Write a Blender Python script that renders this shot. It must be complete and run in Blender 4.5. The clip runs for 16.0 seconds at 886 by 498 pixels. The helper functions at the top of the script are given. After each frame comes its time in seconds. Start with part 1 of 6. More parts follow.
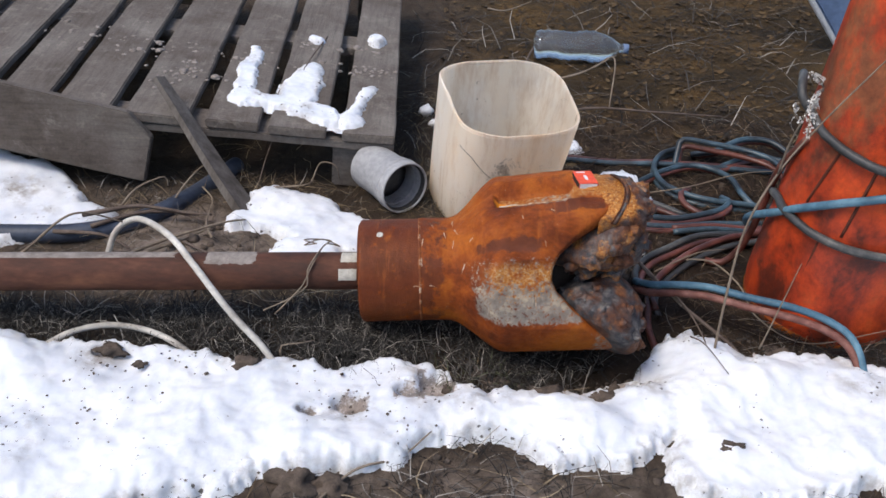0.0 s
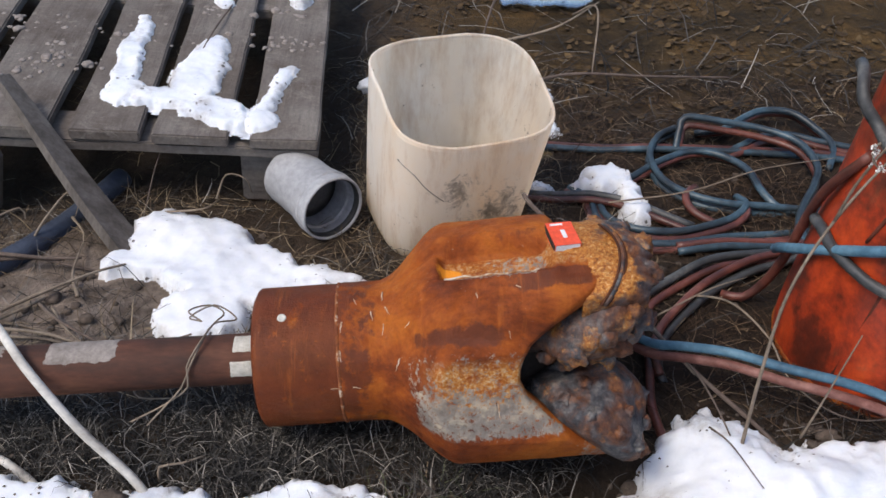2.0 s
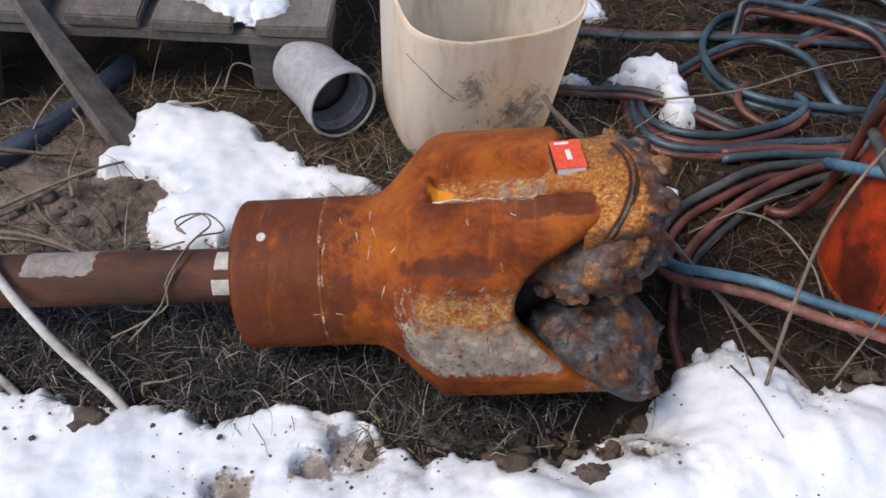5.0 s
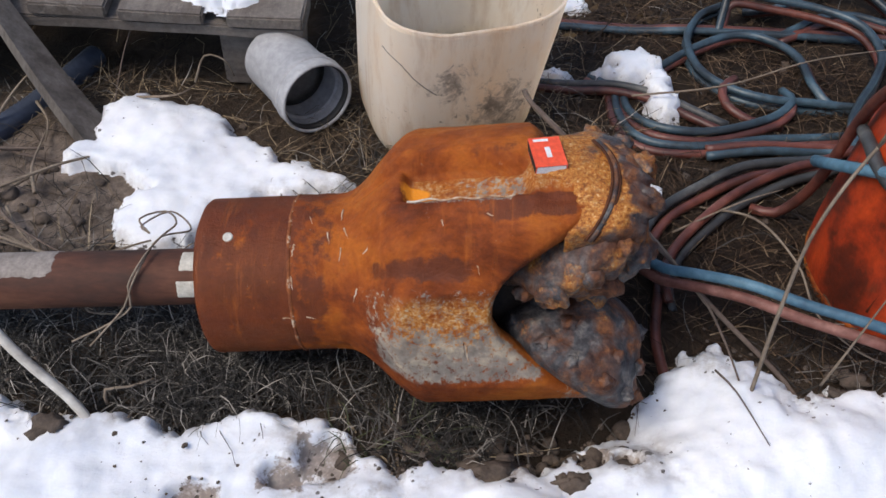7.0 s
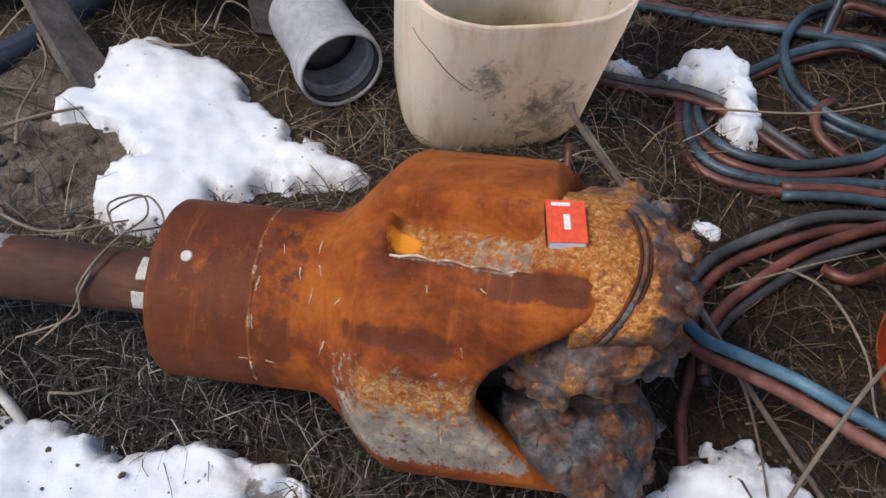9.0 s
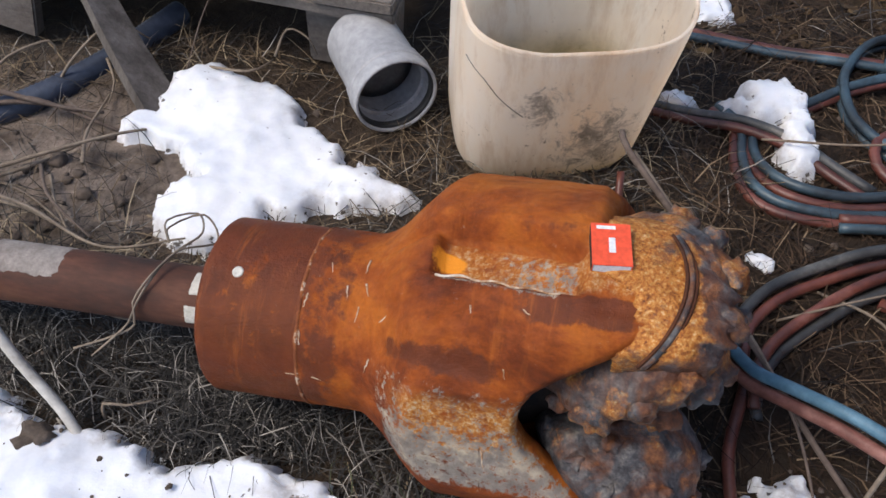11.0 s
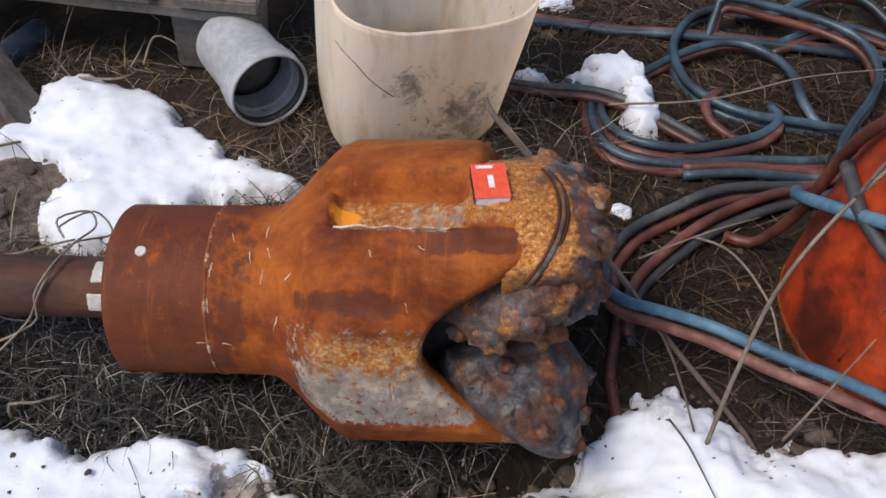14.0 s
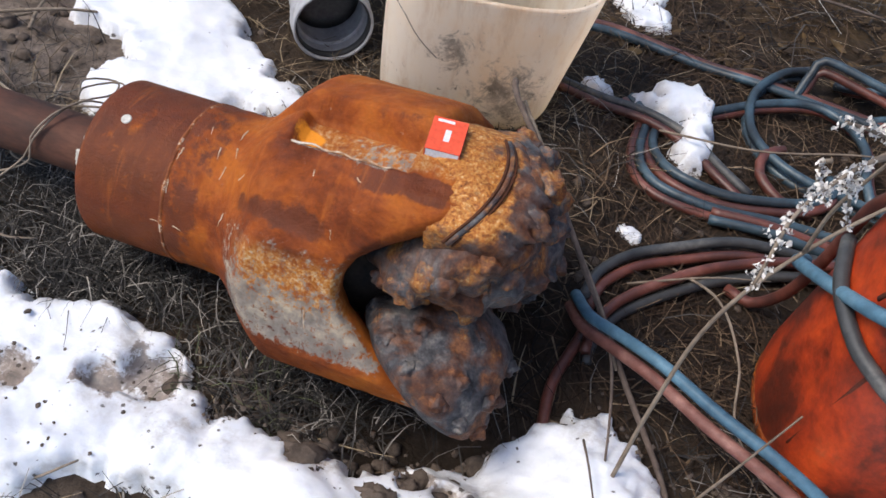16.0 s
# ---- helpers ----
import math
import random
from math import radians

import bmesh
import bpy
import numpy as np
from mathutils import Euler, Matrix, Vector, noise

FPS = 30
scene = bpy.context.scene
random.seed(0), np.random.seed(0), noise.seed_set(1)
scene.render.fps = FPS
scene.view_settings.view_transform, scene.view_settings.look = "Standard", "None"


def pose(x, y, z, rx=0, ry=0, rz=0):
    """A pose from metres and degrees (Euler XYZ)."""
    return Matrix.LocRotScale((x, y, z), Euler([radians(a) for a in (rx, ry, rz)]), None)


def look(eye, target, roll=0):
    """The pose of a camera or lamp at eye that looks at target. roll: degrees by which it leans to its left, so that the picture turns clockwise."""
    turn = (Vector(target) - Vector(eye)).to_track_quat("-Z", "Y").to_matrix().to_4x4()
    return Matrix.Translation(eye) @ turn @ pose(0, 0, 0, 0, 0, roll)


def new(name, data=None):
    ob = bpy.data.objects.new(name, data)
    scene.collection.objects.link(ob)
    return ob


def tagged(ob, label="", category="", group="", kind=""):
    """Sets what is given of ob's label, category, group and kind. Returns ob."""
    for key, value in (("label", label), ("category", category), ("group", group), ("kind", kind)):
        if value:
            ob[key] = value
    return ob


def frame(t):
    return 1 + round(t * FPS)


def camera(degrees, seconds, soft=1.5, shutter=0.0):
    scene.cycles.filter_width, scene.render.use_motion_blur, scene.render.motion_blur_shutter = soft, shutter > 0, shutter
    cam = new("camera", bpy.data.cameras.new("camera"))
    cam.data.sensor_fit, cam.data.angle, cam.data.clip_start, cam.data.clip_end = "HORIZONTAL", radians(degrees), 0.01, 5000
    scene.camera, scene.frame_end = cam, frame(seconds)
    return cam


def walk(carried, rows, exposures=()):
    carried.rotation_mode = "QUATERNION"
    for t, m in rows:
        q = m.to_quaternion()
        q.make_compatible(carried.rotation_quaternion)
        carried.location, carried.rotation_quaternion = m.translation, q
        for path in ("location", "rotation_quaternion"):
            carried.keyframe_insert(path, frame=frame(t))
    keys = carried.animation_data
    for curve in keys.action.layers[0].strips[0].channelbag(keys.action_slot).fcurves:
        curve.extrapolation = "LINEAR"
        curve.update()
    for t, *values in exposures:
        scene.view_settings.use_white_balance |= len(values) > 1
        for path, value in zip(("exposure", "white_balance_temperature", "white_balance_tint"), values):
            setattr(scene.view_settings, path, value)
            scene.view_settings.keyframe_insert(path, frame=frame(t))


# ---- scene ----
cam = camera(52.3, 16.0, 1.6)
PATH = [
    (0, (-0.0269, 0.1187, 1.1021), (0.0112, 1.9734, -0.1546), 2.7),
    (0.5, (0.0090, 0.2598, 1.0909), (0.0392, 2.0821, -0.2117), 2.6),
    (1, (0.0213, 0.3987, 1.0741), (0.0750, 2.1739, -0.2912), 1.7),
    (1.5, (0.0157, 0.5354, 1.0606), (0.1142, 2.2635, -0.3606), 1),
    (2, (0.0549, 0.6227, 1.0349), (0.1322, 2.3374, -0.4043), 1.2),
    (2.5, (0.1210, 0.6843, 1.0237), (0.0952, 2.3464, -0.4782), -0.2),
    (3, (0.1501, 0.7123, 1.0158), (0.0661, 2.2747, -0.5869), -1.6),
    (3.5, (0.1590, 0.7246, 1.0102), (0.0493, 2.2232, -0.6518), -2.4),
    (4, (0.1568, 0.7336, 1.0102), (0.0448, 2.2120, -0.6686), -2.3),
    (6.3, (0.1557, 0.7638, 1.0013), (0.0482, 2.2445, -0.6765), -2.1),
    (6.5, (0.1602, 0.7627, 1.0002), (0.0661, 2.2478, -0.6742), -1.7),
    (7, (0.1635, 0.7862, 0.9800), (0.0930, 2.2546, -0.7101), -1),
    (7.5, (0.1512, 0.8747, 0.9610), (0.0739, 2.2344, -0.8176), -1.7),
    (8, (0.1501, 0.9475, 0.9419), (0.0414, 2.2344, -0.8893), -1.1),
    (8.5, (0.1882, 1.0024, 0.9408), (0.0179, 2.2725, -0.8960), 0.9),
    (8.7, (0.2072, 1.0136, 0.9408), (0.0078, 2.2837, -0.8949), 1),
    (10.8, (0.2419, 1.0114, 0.9363), (-0.1142, 2.3061, -0.8557), -2.6),
    (11, (0.2330, 1.0035, 0.9386), (-0.1490, 2.3094, -0.8422), -2.9),
    (11.5, (0.1826, 0.9610, 0.9363), (-0.2408, 2.3173, -0.7963), -1.9),
    (12, (0.1467, 0.9274, 0.9464), (-0.2957, 2.3050, -0.7638), -0.6),
    (12.5, (0.1602, 0.9173, 0.9531), (-0.2240, 2.3150, -0.7538), 0.3),
    (13, (0.1792, 0.9094, 0.9565), (-0.0683, 2.3184, -0.7672), 1.5),
    (13.5, (0.2027, 0.9016, 0.9531), (0.0773, 2.3117, -0.7829), 2.1),
    (14, (0.2262, 0.8960, 0.9509), (0.1590, 2.3083, -0.7874), 2),
    (14.5, (0.2542, 0.9038, 0.9442), (0.1646, 2.3688, -0.7482), 3.7),
    (15, (0.3270, 0.9397, 0.9206), (0.0661, 2.4114, -0.7470), 4.9),
    (15.5, (0.3909, 0.9509, 0.9072), (0.0202, 2.3744, -0.7818), 8.2),
    (16, (0.4144, 0.8982, 0.9150), (0.0325, 2.2669, -0.8176), 8.8),
]
walk(cam, [(t, look(eye, target, roll)) for t, eye, target, roll in PATH],
     exposures=((0.0, 0.36), (1.0, 0.26), (1.5, 0.22), (2.0, 0.36), (3.0, 0.46), (4.0, 0.36), (7.0, 0.26), (8.0, 0.25), (11.0, 0.42), (11.5, 0.44), (12.5, 0.32), (13.5, 0.32), (14.25, 0.32), (15.0, 0.50), (16.0, 0.54)))

# ---- world, sun, exposure ----
SUN_AZ, SUN_EL = radians(-122), radians(58)      # from the pipe's side, behind thin cloud
world = bpy.data.worlds.new("sky")
scene.world = world
world.use_nodes = True
sky = world.node_tree.nodes.new("ShaderNodeTexSky")
sky.sky_type, sky.sun_disc = "NISHITA", False
sky.sun_elevation, sky.sun_rotation = SUN_EL, SUN_AZ
sky.air_density, sky.dust_density = 1.0, 2.0
world.node_tree.links.new(sky.outputs[0], world.node_tree.nodes["Background"].inputs[0])
world.node_tree.nodes["Background"].inputs[1].default_value = 0.17
sun = bpy.data.lights.new("sun", "SUN")
sun.energy, sun.angle, sun.color = 1.9, radians(20), (1.0, 0.92, 0.82)
sun_ob = new("sun", sun)
sun_dir = Vector((math.sin(SUN_AZ) * math.cos(SUN_EL), math.cos(SUN_AZ) * math.cos(SUN_EL), math.sin(SUN_EL)))
sun_ob.matrix_basis = look(sun_dir * 20, (0, 0, 0))


# ---- materials ----
def shader(name, rough=0.8, metal=0.0, spec=0.3):
    m = bpy.data.materials.new(name)
    m.use_nodes = True
    b = m.node_tree.nodes["Principled BSDF"]
    b.inputs["Roughness"].default_value = rough
    b.inputs["Metallic"].default_value = metal
    b.inputs["Specular IOR Level"].default_value = spec
    return m, m.node_tree, b


def nz(tree, scale, detail=6.0, rough=0.6, stretch=(1, 1, 1), distort=0.0):
    co = tree.nodes.new("ShaderNodeTexCoord")
    mp = tree.nodes.new("ShaderNodeMapping")
    mp.inputs["Scale"].default_value = stretch
    n = tree.nodes.new("ShaderNodeTexNoise")
    n.inputs["Scale"].default_value, n.inputs["Detail"].default_value, n.inputs["Roughness"].default_value = scale, detail, rough
    n.inputs["Distortion"].default_value = distort
    tree.links.new(co.outputs["Object"], mp.inputs[0])
    tree.links.new(mp.outputs[0], n.inputs["Vector"])
    return n.outputs["Fac"]


def ramp(tree, fac, stops):
    r = tree.nodes.new("ShaderNodeValToRGB")
    while len(r.color_ramp.elements) < len(stops):
        r.color_ramp.elements.new(0.5)
    for e, (p, c) in zip(r.color_ramp.elements, stops):
        e.position = p
        e.color = (*c, 1) if len(c) == 3 else c
    tree.links.new(fac, r.inputs[0])
    return r.outputs[0]


def grey(v):
    return (v, v, v)


def mixc(tree, fac, a, b, mode="MIX"):
    m = tree.nodes.new("ShaderNodeMix")
    m.data_type, m.blend_type = "RGBA", mode
    for i, v in ((0, fac), (6, a), (7, b)):
        if isinstance(v, (int, float)):
            m.inputs[i].default_value = v
        elif isinstance(v, tuple):
            m.inputs[i].default_value = (*v, 1)
        else:
            tree.links.new(v, m.inputs[i])
    return m.outputs[2]


def calc(tree, op, a, b=None, clamp=False):
    m = tree.nodes.new("ShaderNodeMath")
    m.operation, m.use_clamp = op, clamp
    for i, v in ((0, a), (1, b)):
        if v is None:
            continue
        if isinstance(v, (int, float)):
            m.inputs[i].default_value = v
        else:
            tree.links.new(v, m.inputs[i])
    return m.outputs[0]


def bump(tree, bsdf, height, strength=0.5, distance=0.004):
    b = tree.nodes.new("ShaderNodeBump")
    b.inputs["Strength"].default_value, b.inputs["Distance"].default_value = strength, distance
    tree.links.new(height, b.inputs["Height"])
    tree.links.new(b.outputs[0], bsdf.inputs["Normal"])


def voro(tree, scale, stretch=(1, 1, 1), feature="F1"):
    co = tree.nodes.new("ShaderNodeTexCoord")
    mp = tree.nodes.new("ShaderNodeMapping")
    mp.inputs["Scale"].default_value = stretch
    v = tree.nodes.new("ShaderNodeTexVoronoi")
    v.feature = feature
    v.inputs["Scale"].default_value = scale
    tree.links.new(co.outputs["Object"], mp.inputs[0])
    tree.links.new(mp.outputs[0], v.inputs["Vector"])
    return v.outputs["Distance"]


def attr(tree, name):
    a = tree.nodes.new("ShaderNodeAttribute")
    a.attribute_name = name
    return a.outputs["Fac"]


def island(tree):
    return tree.nodes.new("ShaderNodeNewGeometry").outputs["Random Per Island"]


def plain(name, stops, scale=30, rough=0.8, metal=0.0, spec=0.3, stretch=(1, 1, 1), bump_scale=120, bump_strength=0.4, bump_distance=0.002):
    """Two scales of noise for the colour, a third for the relief."""
    m, t, b = shader(name, rough, metal, spec)
    col = ramp(t, nz(t, scale, 8, 0.65, stretch), stops)
    fine = ramp(t, nz(t, scale * 7, 4, 0.6, stretch), [(0.3, grey(0.72)), (0.7, grey(1.12))])
    t.links.new(mixc(t, 0.8, col, fine, "MULTIPLY"), b.inputs["Base Color"])
    bump(t, b, nz(t, bump_scale, 6, 0.65, stretch), bump_strength, bump_distance)
    return m


def islands(name, stops, rough=0.85):
    m, t, b = shader(name, rough)
    col = ramp(t, island(t), stops)
    fine = ramp(t, nz(t, 90, 4), [(0.3, grey(0.7)), (0.7, grey(1.15))])
    t.links.new(mixc(t, 0.8, col, fine, "MULTIPLY"), b.inputs["Base Color"])
    return m


def rust_material():
    m, t, b = shader("rusted_steel", 0.7, 0.0, 0.20)
    big = ramp(t, nz(t, 8, 11, 0.70, (0.7, 1.0, 1.0), 0.35), [(0.34, (0.062, 0.014, 0.004)), (0.42, (0.135, 0.027, 0.005)), (0.51, (0.240, 0.054, 0.007)), (0.60, (0.34, 0.093, 0.010)), (0.70, (0.16, 0.034, 0.006))])
    fine = ramp(t, nz(t, 150, 6, 0.7), [(0.3, grey(0.76)), (0.55, grey(1.0)), (0.75, grey(1.22))])
    col = mixc(t, 0.9, big, fine, "MULTIPLY")
    # smooth dark maroon skin in masked zones, its edges broken by noise
    skin = calc(t, "ADD", attr(t, "maroon"), calc(t, "MULTIPLY", calc(t, "SUBTRACT", nz(t, 26, 8, 0.7), 0.5), 2.0))
    skin = ramp(t, skin, [(0.42, grey(0)), (0.62, grey(0.88))])
    col = mixc(t, skin, col, ramp(t, nz(t, 35, 6), [(0.3, (0.060, 0.014, 0.005)), (0.7, (0.125, 0.028, 0.008))]))
    # streaks round the bit
    streak = ramp(t, nz(t, 16, 6, 0.7, (5, 0.6, 0.6)), [(0.56, grey(0)), (0.72, grey(0.4))])
    col = mixc(t, streak, col, (0.38, 0.105, 0.014))
    # paler chips
    chip = ramp(t, nz(t, 60, 6, 0.7, (0.5, 1, 1), 0.8), [(0.715, grey(0)), (0.74, grey(0.7))])
    col = mixc(t, chip, col, (0.50, 0.37, 0.27))
    # bright ochre rust
    och = calc(t, "MULTIPLY", attr(t, "ochre"), ramp(t, nz(t, 60, 6, 0.7), [(0.36, grey(0)), (0.52, grey(1))]), True)
    col = mixc(t, och, col, ramp(t, nz(t, 210, 6, 0.8), [(0.36, (0.24, 0.075, 0.012)), (0.49, (0.46, 0.175, 0.026)), (0.57, (0.56, 0.37, 0.17)), (0.64, (0.62, 0.50, 0.33))]))
    # fresh yellow-orange rust
    col = mixc(t, ramp(t, calc(t, "ADD", attr(t, "fresh"), calc(t, "MULTIPLY", calc(t, "SUBTRACT", nz(t, 45, 6), 0.5), 1.2)), [(0.45, grey(0)), (0.62, grey(1))]), col, (0.66, 0.24, 0.018))
    # bare grey metal worn through
    edge = calc(t, "ADD", attr(t, "bare"), calc(t, "MULTIPLY", calc(t, "SUBTRACT", nz(t, 125, 8, 0.85), 0.5), 3.4))
    bare = ramp(t, edge, [(0.46, grey(0)), (0.60, grey(0.92))])
    gcol = ramp(t, nz(t, 30, 8, 0.7), [(0.32, (0.12, 0.105, 0.092)), (0.5, (0.23, 0.205, 0.175)), (0.66, (0.44, 0.37, 0.27))])
    col = mixc(t, bare, col, mixc(t, 0.8, gcol, fine, "MULTIPLY"))
    t.links.new(col, b.inputs["Base Color"])
    t.links.new(mixc(t, skin, ramp(t, nz(t, 50, 5), [(0.3, grey(0.56)), (0.7, grey(0.85))]), (0.46, 0.46, 0.46)), b.inputs["Roughness"])
    h = calc(t, "ADD", nz(t, 240, 6, 0.7), calc(t, "MULTIPLY", nz(t, 38, 6, 0.6), 1.6))
    bump(t, b, h, 0.5, 0.0032)
    return m


def cone_material(name, ochre, patchy=False):
    m, t, b = shader(name, 0.62, 0.15, 0.4)
    steel = ramp(t, nz(t, 60, 8, 0.7), [(0.34, (0.014, 0.014, 0.016)), (0.48, (0.055, 0.054, 0.060)), (0.60, (0.135, 0.124, 0.118)), (0.72, (0.30, 0.25, 0.195))])
    brown = ramp(t, nz(t, 80, 8, 0.75), [(0.34, (0.035, 0.014, 0.009)), (0.52, (0.12, 0.042, 0.018)), (0.68, (0.28, 0.115, 0.042))])
    base = mixc(t, ramp(t, nz(t, 17, 5, 0.6, (1, 1, 1), 0.6), [(0.46, grey(0)), (0.60, grey(1))]), steel, brown)
    rusty = ramp(t, nz(t, 230, 7, 0.8), [(0.36, (0.13, 0.036, 0.008)), (0.48, (0.36, 0.115, 0.014)), (0.57, (0.50, 0.23, 0.05)), (0.65, (0.60, 0.44, 0.25))])
    share = calc(t, "MULTIPLY", attr(t, "ochre"), ochre) if patchy else ochre
    fac = ramp(t, calc(t, "ADD", nz(t, 22, 7, 0.72), share), [(0.55, grey(0)), (0.68, grey(1))])
    col = mixc(t, fac, base, rusty)
    col = mixc(t, 0.85, col, ramp(t, nz(t, 190, 5, 0.7), [(0.3, grey(0.7)), (0.7, grey(1.2))]), "MULTIPLY")
    t.links.new(col, b.inputs["Base Color"])
    bump(t, b, calc(t, "ADD", nz(t, 150, 6, 0.7), calc(t, "MULTIPLY", nz(t, 45, 6), 1.5)), 0.6, 0.0035)
    return m


def snow_material():
    m, t, b = shader("old_snow", 0.55, 0.0, 0.3)
    # crumbs: uneven in size, thick near the rim and in drifts, few elsewhere
    field = calc(t, "ADD", calc(t, "MULTIPLY", nz(t, 9, 5, 0.7), 0.9), calc(t, "MULTIPLY", attr(t, "dirty"), -0.17))
    speck = ramp(t, calc(t, "ADD", calc(t, "ADD", voro(t, 70), calc(t, "MULTIPLY", nz(t, 130, 5, 0.8), 0.9)), field), [(0.80, grey(1)), (0.85, grey(0))])
    dirt = calc(t, "MULTIPLY", ramp(t, nz(t, 14, 7, 0.75), [(0.46, grey(0)), (0.62, grey(0.7))]), calc(t, "SUBTRACT", attr(t, "dirty"), 0.3), True)
    col = ramp(t, nz(t, 12, 8, 0.6), [(0.3, (0.53, 0.555, 0.61)), (0.48, (0.665, 0.685, 0.725)), (0.66, (0.76, 0.77, 0.795))])
    col = mixc(t, dirt, col, (0.27, 0.235, 0.205))
    # grey-brown ice with earth in it
    ice = ramp(t, calc(t, "ADD", attr(t, "ice"), calc(t, "MULTIPLY", calc(t, "SUBTRACT", nz(t, 34, 8, 0.75), 0.5), 2.4)), [(0.44, grey(0)), (0.60, grey(0.85))])
    col = mixc(t, ice, col, ramp(t, nz(t, 55, 6, 0.7), [(0.35, (0.10, 0.078, 0.062)), (0.55, (0.23, 0.175, 0.14)), (0.66, (0.50, 0.45, 0.41))]))
    col = mixc(t, calc(t, "MULTIPLY", speck, 0.9), col, (0.06, 0.047, 0.038))
    t.links.new(col, b.inputs["Base Color"])
    b.inputs["Subsurface Weight"].default_value = 0.25
    b.inputs["Subsurface Radius"].default_value = (0.01, 0.012, 0.016)
    b.inputs["Subsurface Scale"].default_value = 0.6
    bump(t, b, calc(t, "ADD", nz(t, 45, 8, 0.7), calc(t, "MULTIPLY", nz(t, 260, 4, 0.7), 0.35)), 0.3, 0.005)
    return m


def soil_material():
    m, t, b = shader("bare_soil", 0.95, 0.0, 0.2)
    big = ramp(t, nz(t, 2.3, 8, 0.65), [(0.3, (0.024, 0.016, 0.011)), (0.5, (0.050, 0.035, 0.024)), (0.7, (0.096, 0.069, 0.047))])
    col = mixc(t, attr(t, "litter"), big, ramp(t, nz(t, 3.5, 8, 0.7), [(0.32, (0.026, 0.018, 0.009)), (0.48, (0.060, 0.038, 0.016)), (0.62, (0.115, 0.066, 0.022)), (0.75, (0.17, 0.115, 0.05))]))
    col = mixc(t, calc(t, "MULTIPLY", attr(t, "clay"), ramp(t, nz(t, 18, 6), [(0.35, grey(0.3)), (0.6, grey(1))])), col, (0.285, 0.225, 0.182))
    # darker soil colour by mask
    col = mixc(t, calc(t, "MULTIPLY", attr(t, "dark_soil"), 0.75), col, (0.020, 0.014, 0.010))
    col = mixc(t, 0.9, col, ramp(t, nz(t, 60, 8, 0.75), [(0.3, grey(0.5)), (0.55, grey(1.0)), (0.75, grey(1.4))]), "MULTIPLY")
    t.links.new(col, b.inputs["Base Color"])
    bump(t, b, calc(t, "ADD", nz(t, 45, 8, 0.75), calc(t, "MULTIPLY", nz(t, 220, 5, 0.7), 0.5)), 0.9, 0.012)
    return m


def plastic_material():
    """Milky canister plastic with yellow stains and the rest of a torn label; some light comes through it."""
    m, t, b = shader("milky_plastic", 0.45, 0.0, 0.35)
    col = ramp(t, nz(t, 5, 7, 0.65, (1, 1, 0.5)), [(0.30, (0.97, 0.79, 0.59)), (0.44, (0.985, 0.895, 0.78)), (0.62, (0.99, 0.945, 0.88))])
    smear = ramp(t, nz(t, 26, 8, 0.75, (1, 1, 0.22)), [(0.49, grey(0)), (0.72, grey(0.50))])
    col = mixc(t, smear, col, (0.52, 0.33, 0.17))
    fleck = ramp(t, calc(t, "ADD", nz(t, 70, 5, 0.7), calc(t, "MULTIPLY", nz(t, 9, 4), 0.5)), [(0.93, grey(0)), (0.97, grey(0.7))])
    col = mixc(t, fleck, col, (0.16, 0.115, 0.075))
    ink = calc(t, "ADD", attr(t, "label"), calc(t, "MULTIPLY", calc(t, "SUBTRACT", nz(t, 34, 10, 0.85, (1, 1, 1), 0.6), 0.5), 4.2))
    col = mixc(t, ramp(t, ink, [(0.55, grey(0)), (1.0, grey(0.80))]), col, ramp(t, nz(t, 38, 6, 0.7), [(0.35, (0.06, 0.052, 0.045)), (0.50, (0.27, 0.235, 0.20)), (0.65, (0.46, 0.41, 0.36))]))
    col = mixc(t, attr(t, "sludge"), col, ramp(t, nz(t, 16, 7, 0.65), [(0.3, (0.34, 0.24, 0.07)), (0.55, (0.72, 0.58, 0.33)), (0.75, (0.84, 0.75, 0.54))]))
    t.links.new(col, b.inputs["Base Color"])
    bump(t, b, nz(t, 40, 6), 0.25, 0.002)
    thin = t.nodes.new("ShaderNodeBsdfTranslucent")
    t.links.new(col, thin.inputs["Color"])
    both = t.nodes.new("ShaderNodeMixShader")
    both.inputs[0].default_value = 0.70
    t.links.new(b.outputs[0], both.inputs[1])
    t.links.new(thin.outputs[0], both.inputs[2])
    t.links.new(both.outputs[0], t.nodes["Material Output"].inputs["Surface"])
    return m


def red_paint_material():
    m, t, b = shader("worn_red_paint", 0.42, 0.0, 0.5)
    col = ramp(t, nz(t, 8, 9, 0.66, (1, 1, 0.7), 0.3), [(0.32, (0.026, 0.009, 0.007)), (0.42, (0.110, 0.018, 0.008)), (0.50, (0.32, 0.034, 0.009)), (0.60, (0.56, 0.066, 0.012)), (0.74, (0.48, 0.100, 0.022))])
    wear = ramp(t, calc(t, "ADD", nz(t, 12, 8, 0.7, (1, 1, 0.6)), attr(t, "rusty")), [(0.60, grey(0)), (0.74, grey(0.9))])
    col = mixc(t, wear, col, ramp(t, nz(t, 30, 6), [(0.3, (0.11, 0.04, 0.02)), (0.7, (0.30, 0.11, 0.045))]))
    col = mixc(t, 0.8, col, ramp(t, nz(t, 90, 6, 0.7), [(0.3, grey(0.65)), (0.7, grey(1.15))]), "MULTIPLY")
    t.links.new(col, b.inputs["Base Color"])
    bump(t, b, nz(t, 70, 6), 0.35, 0.003)
    return m


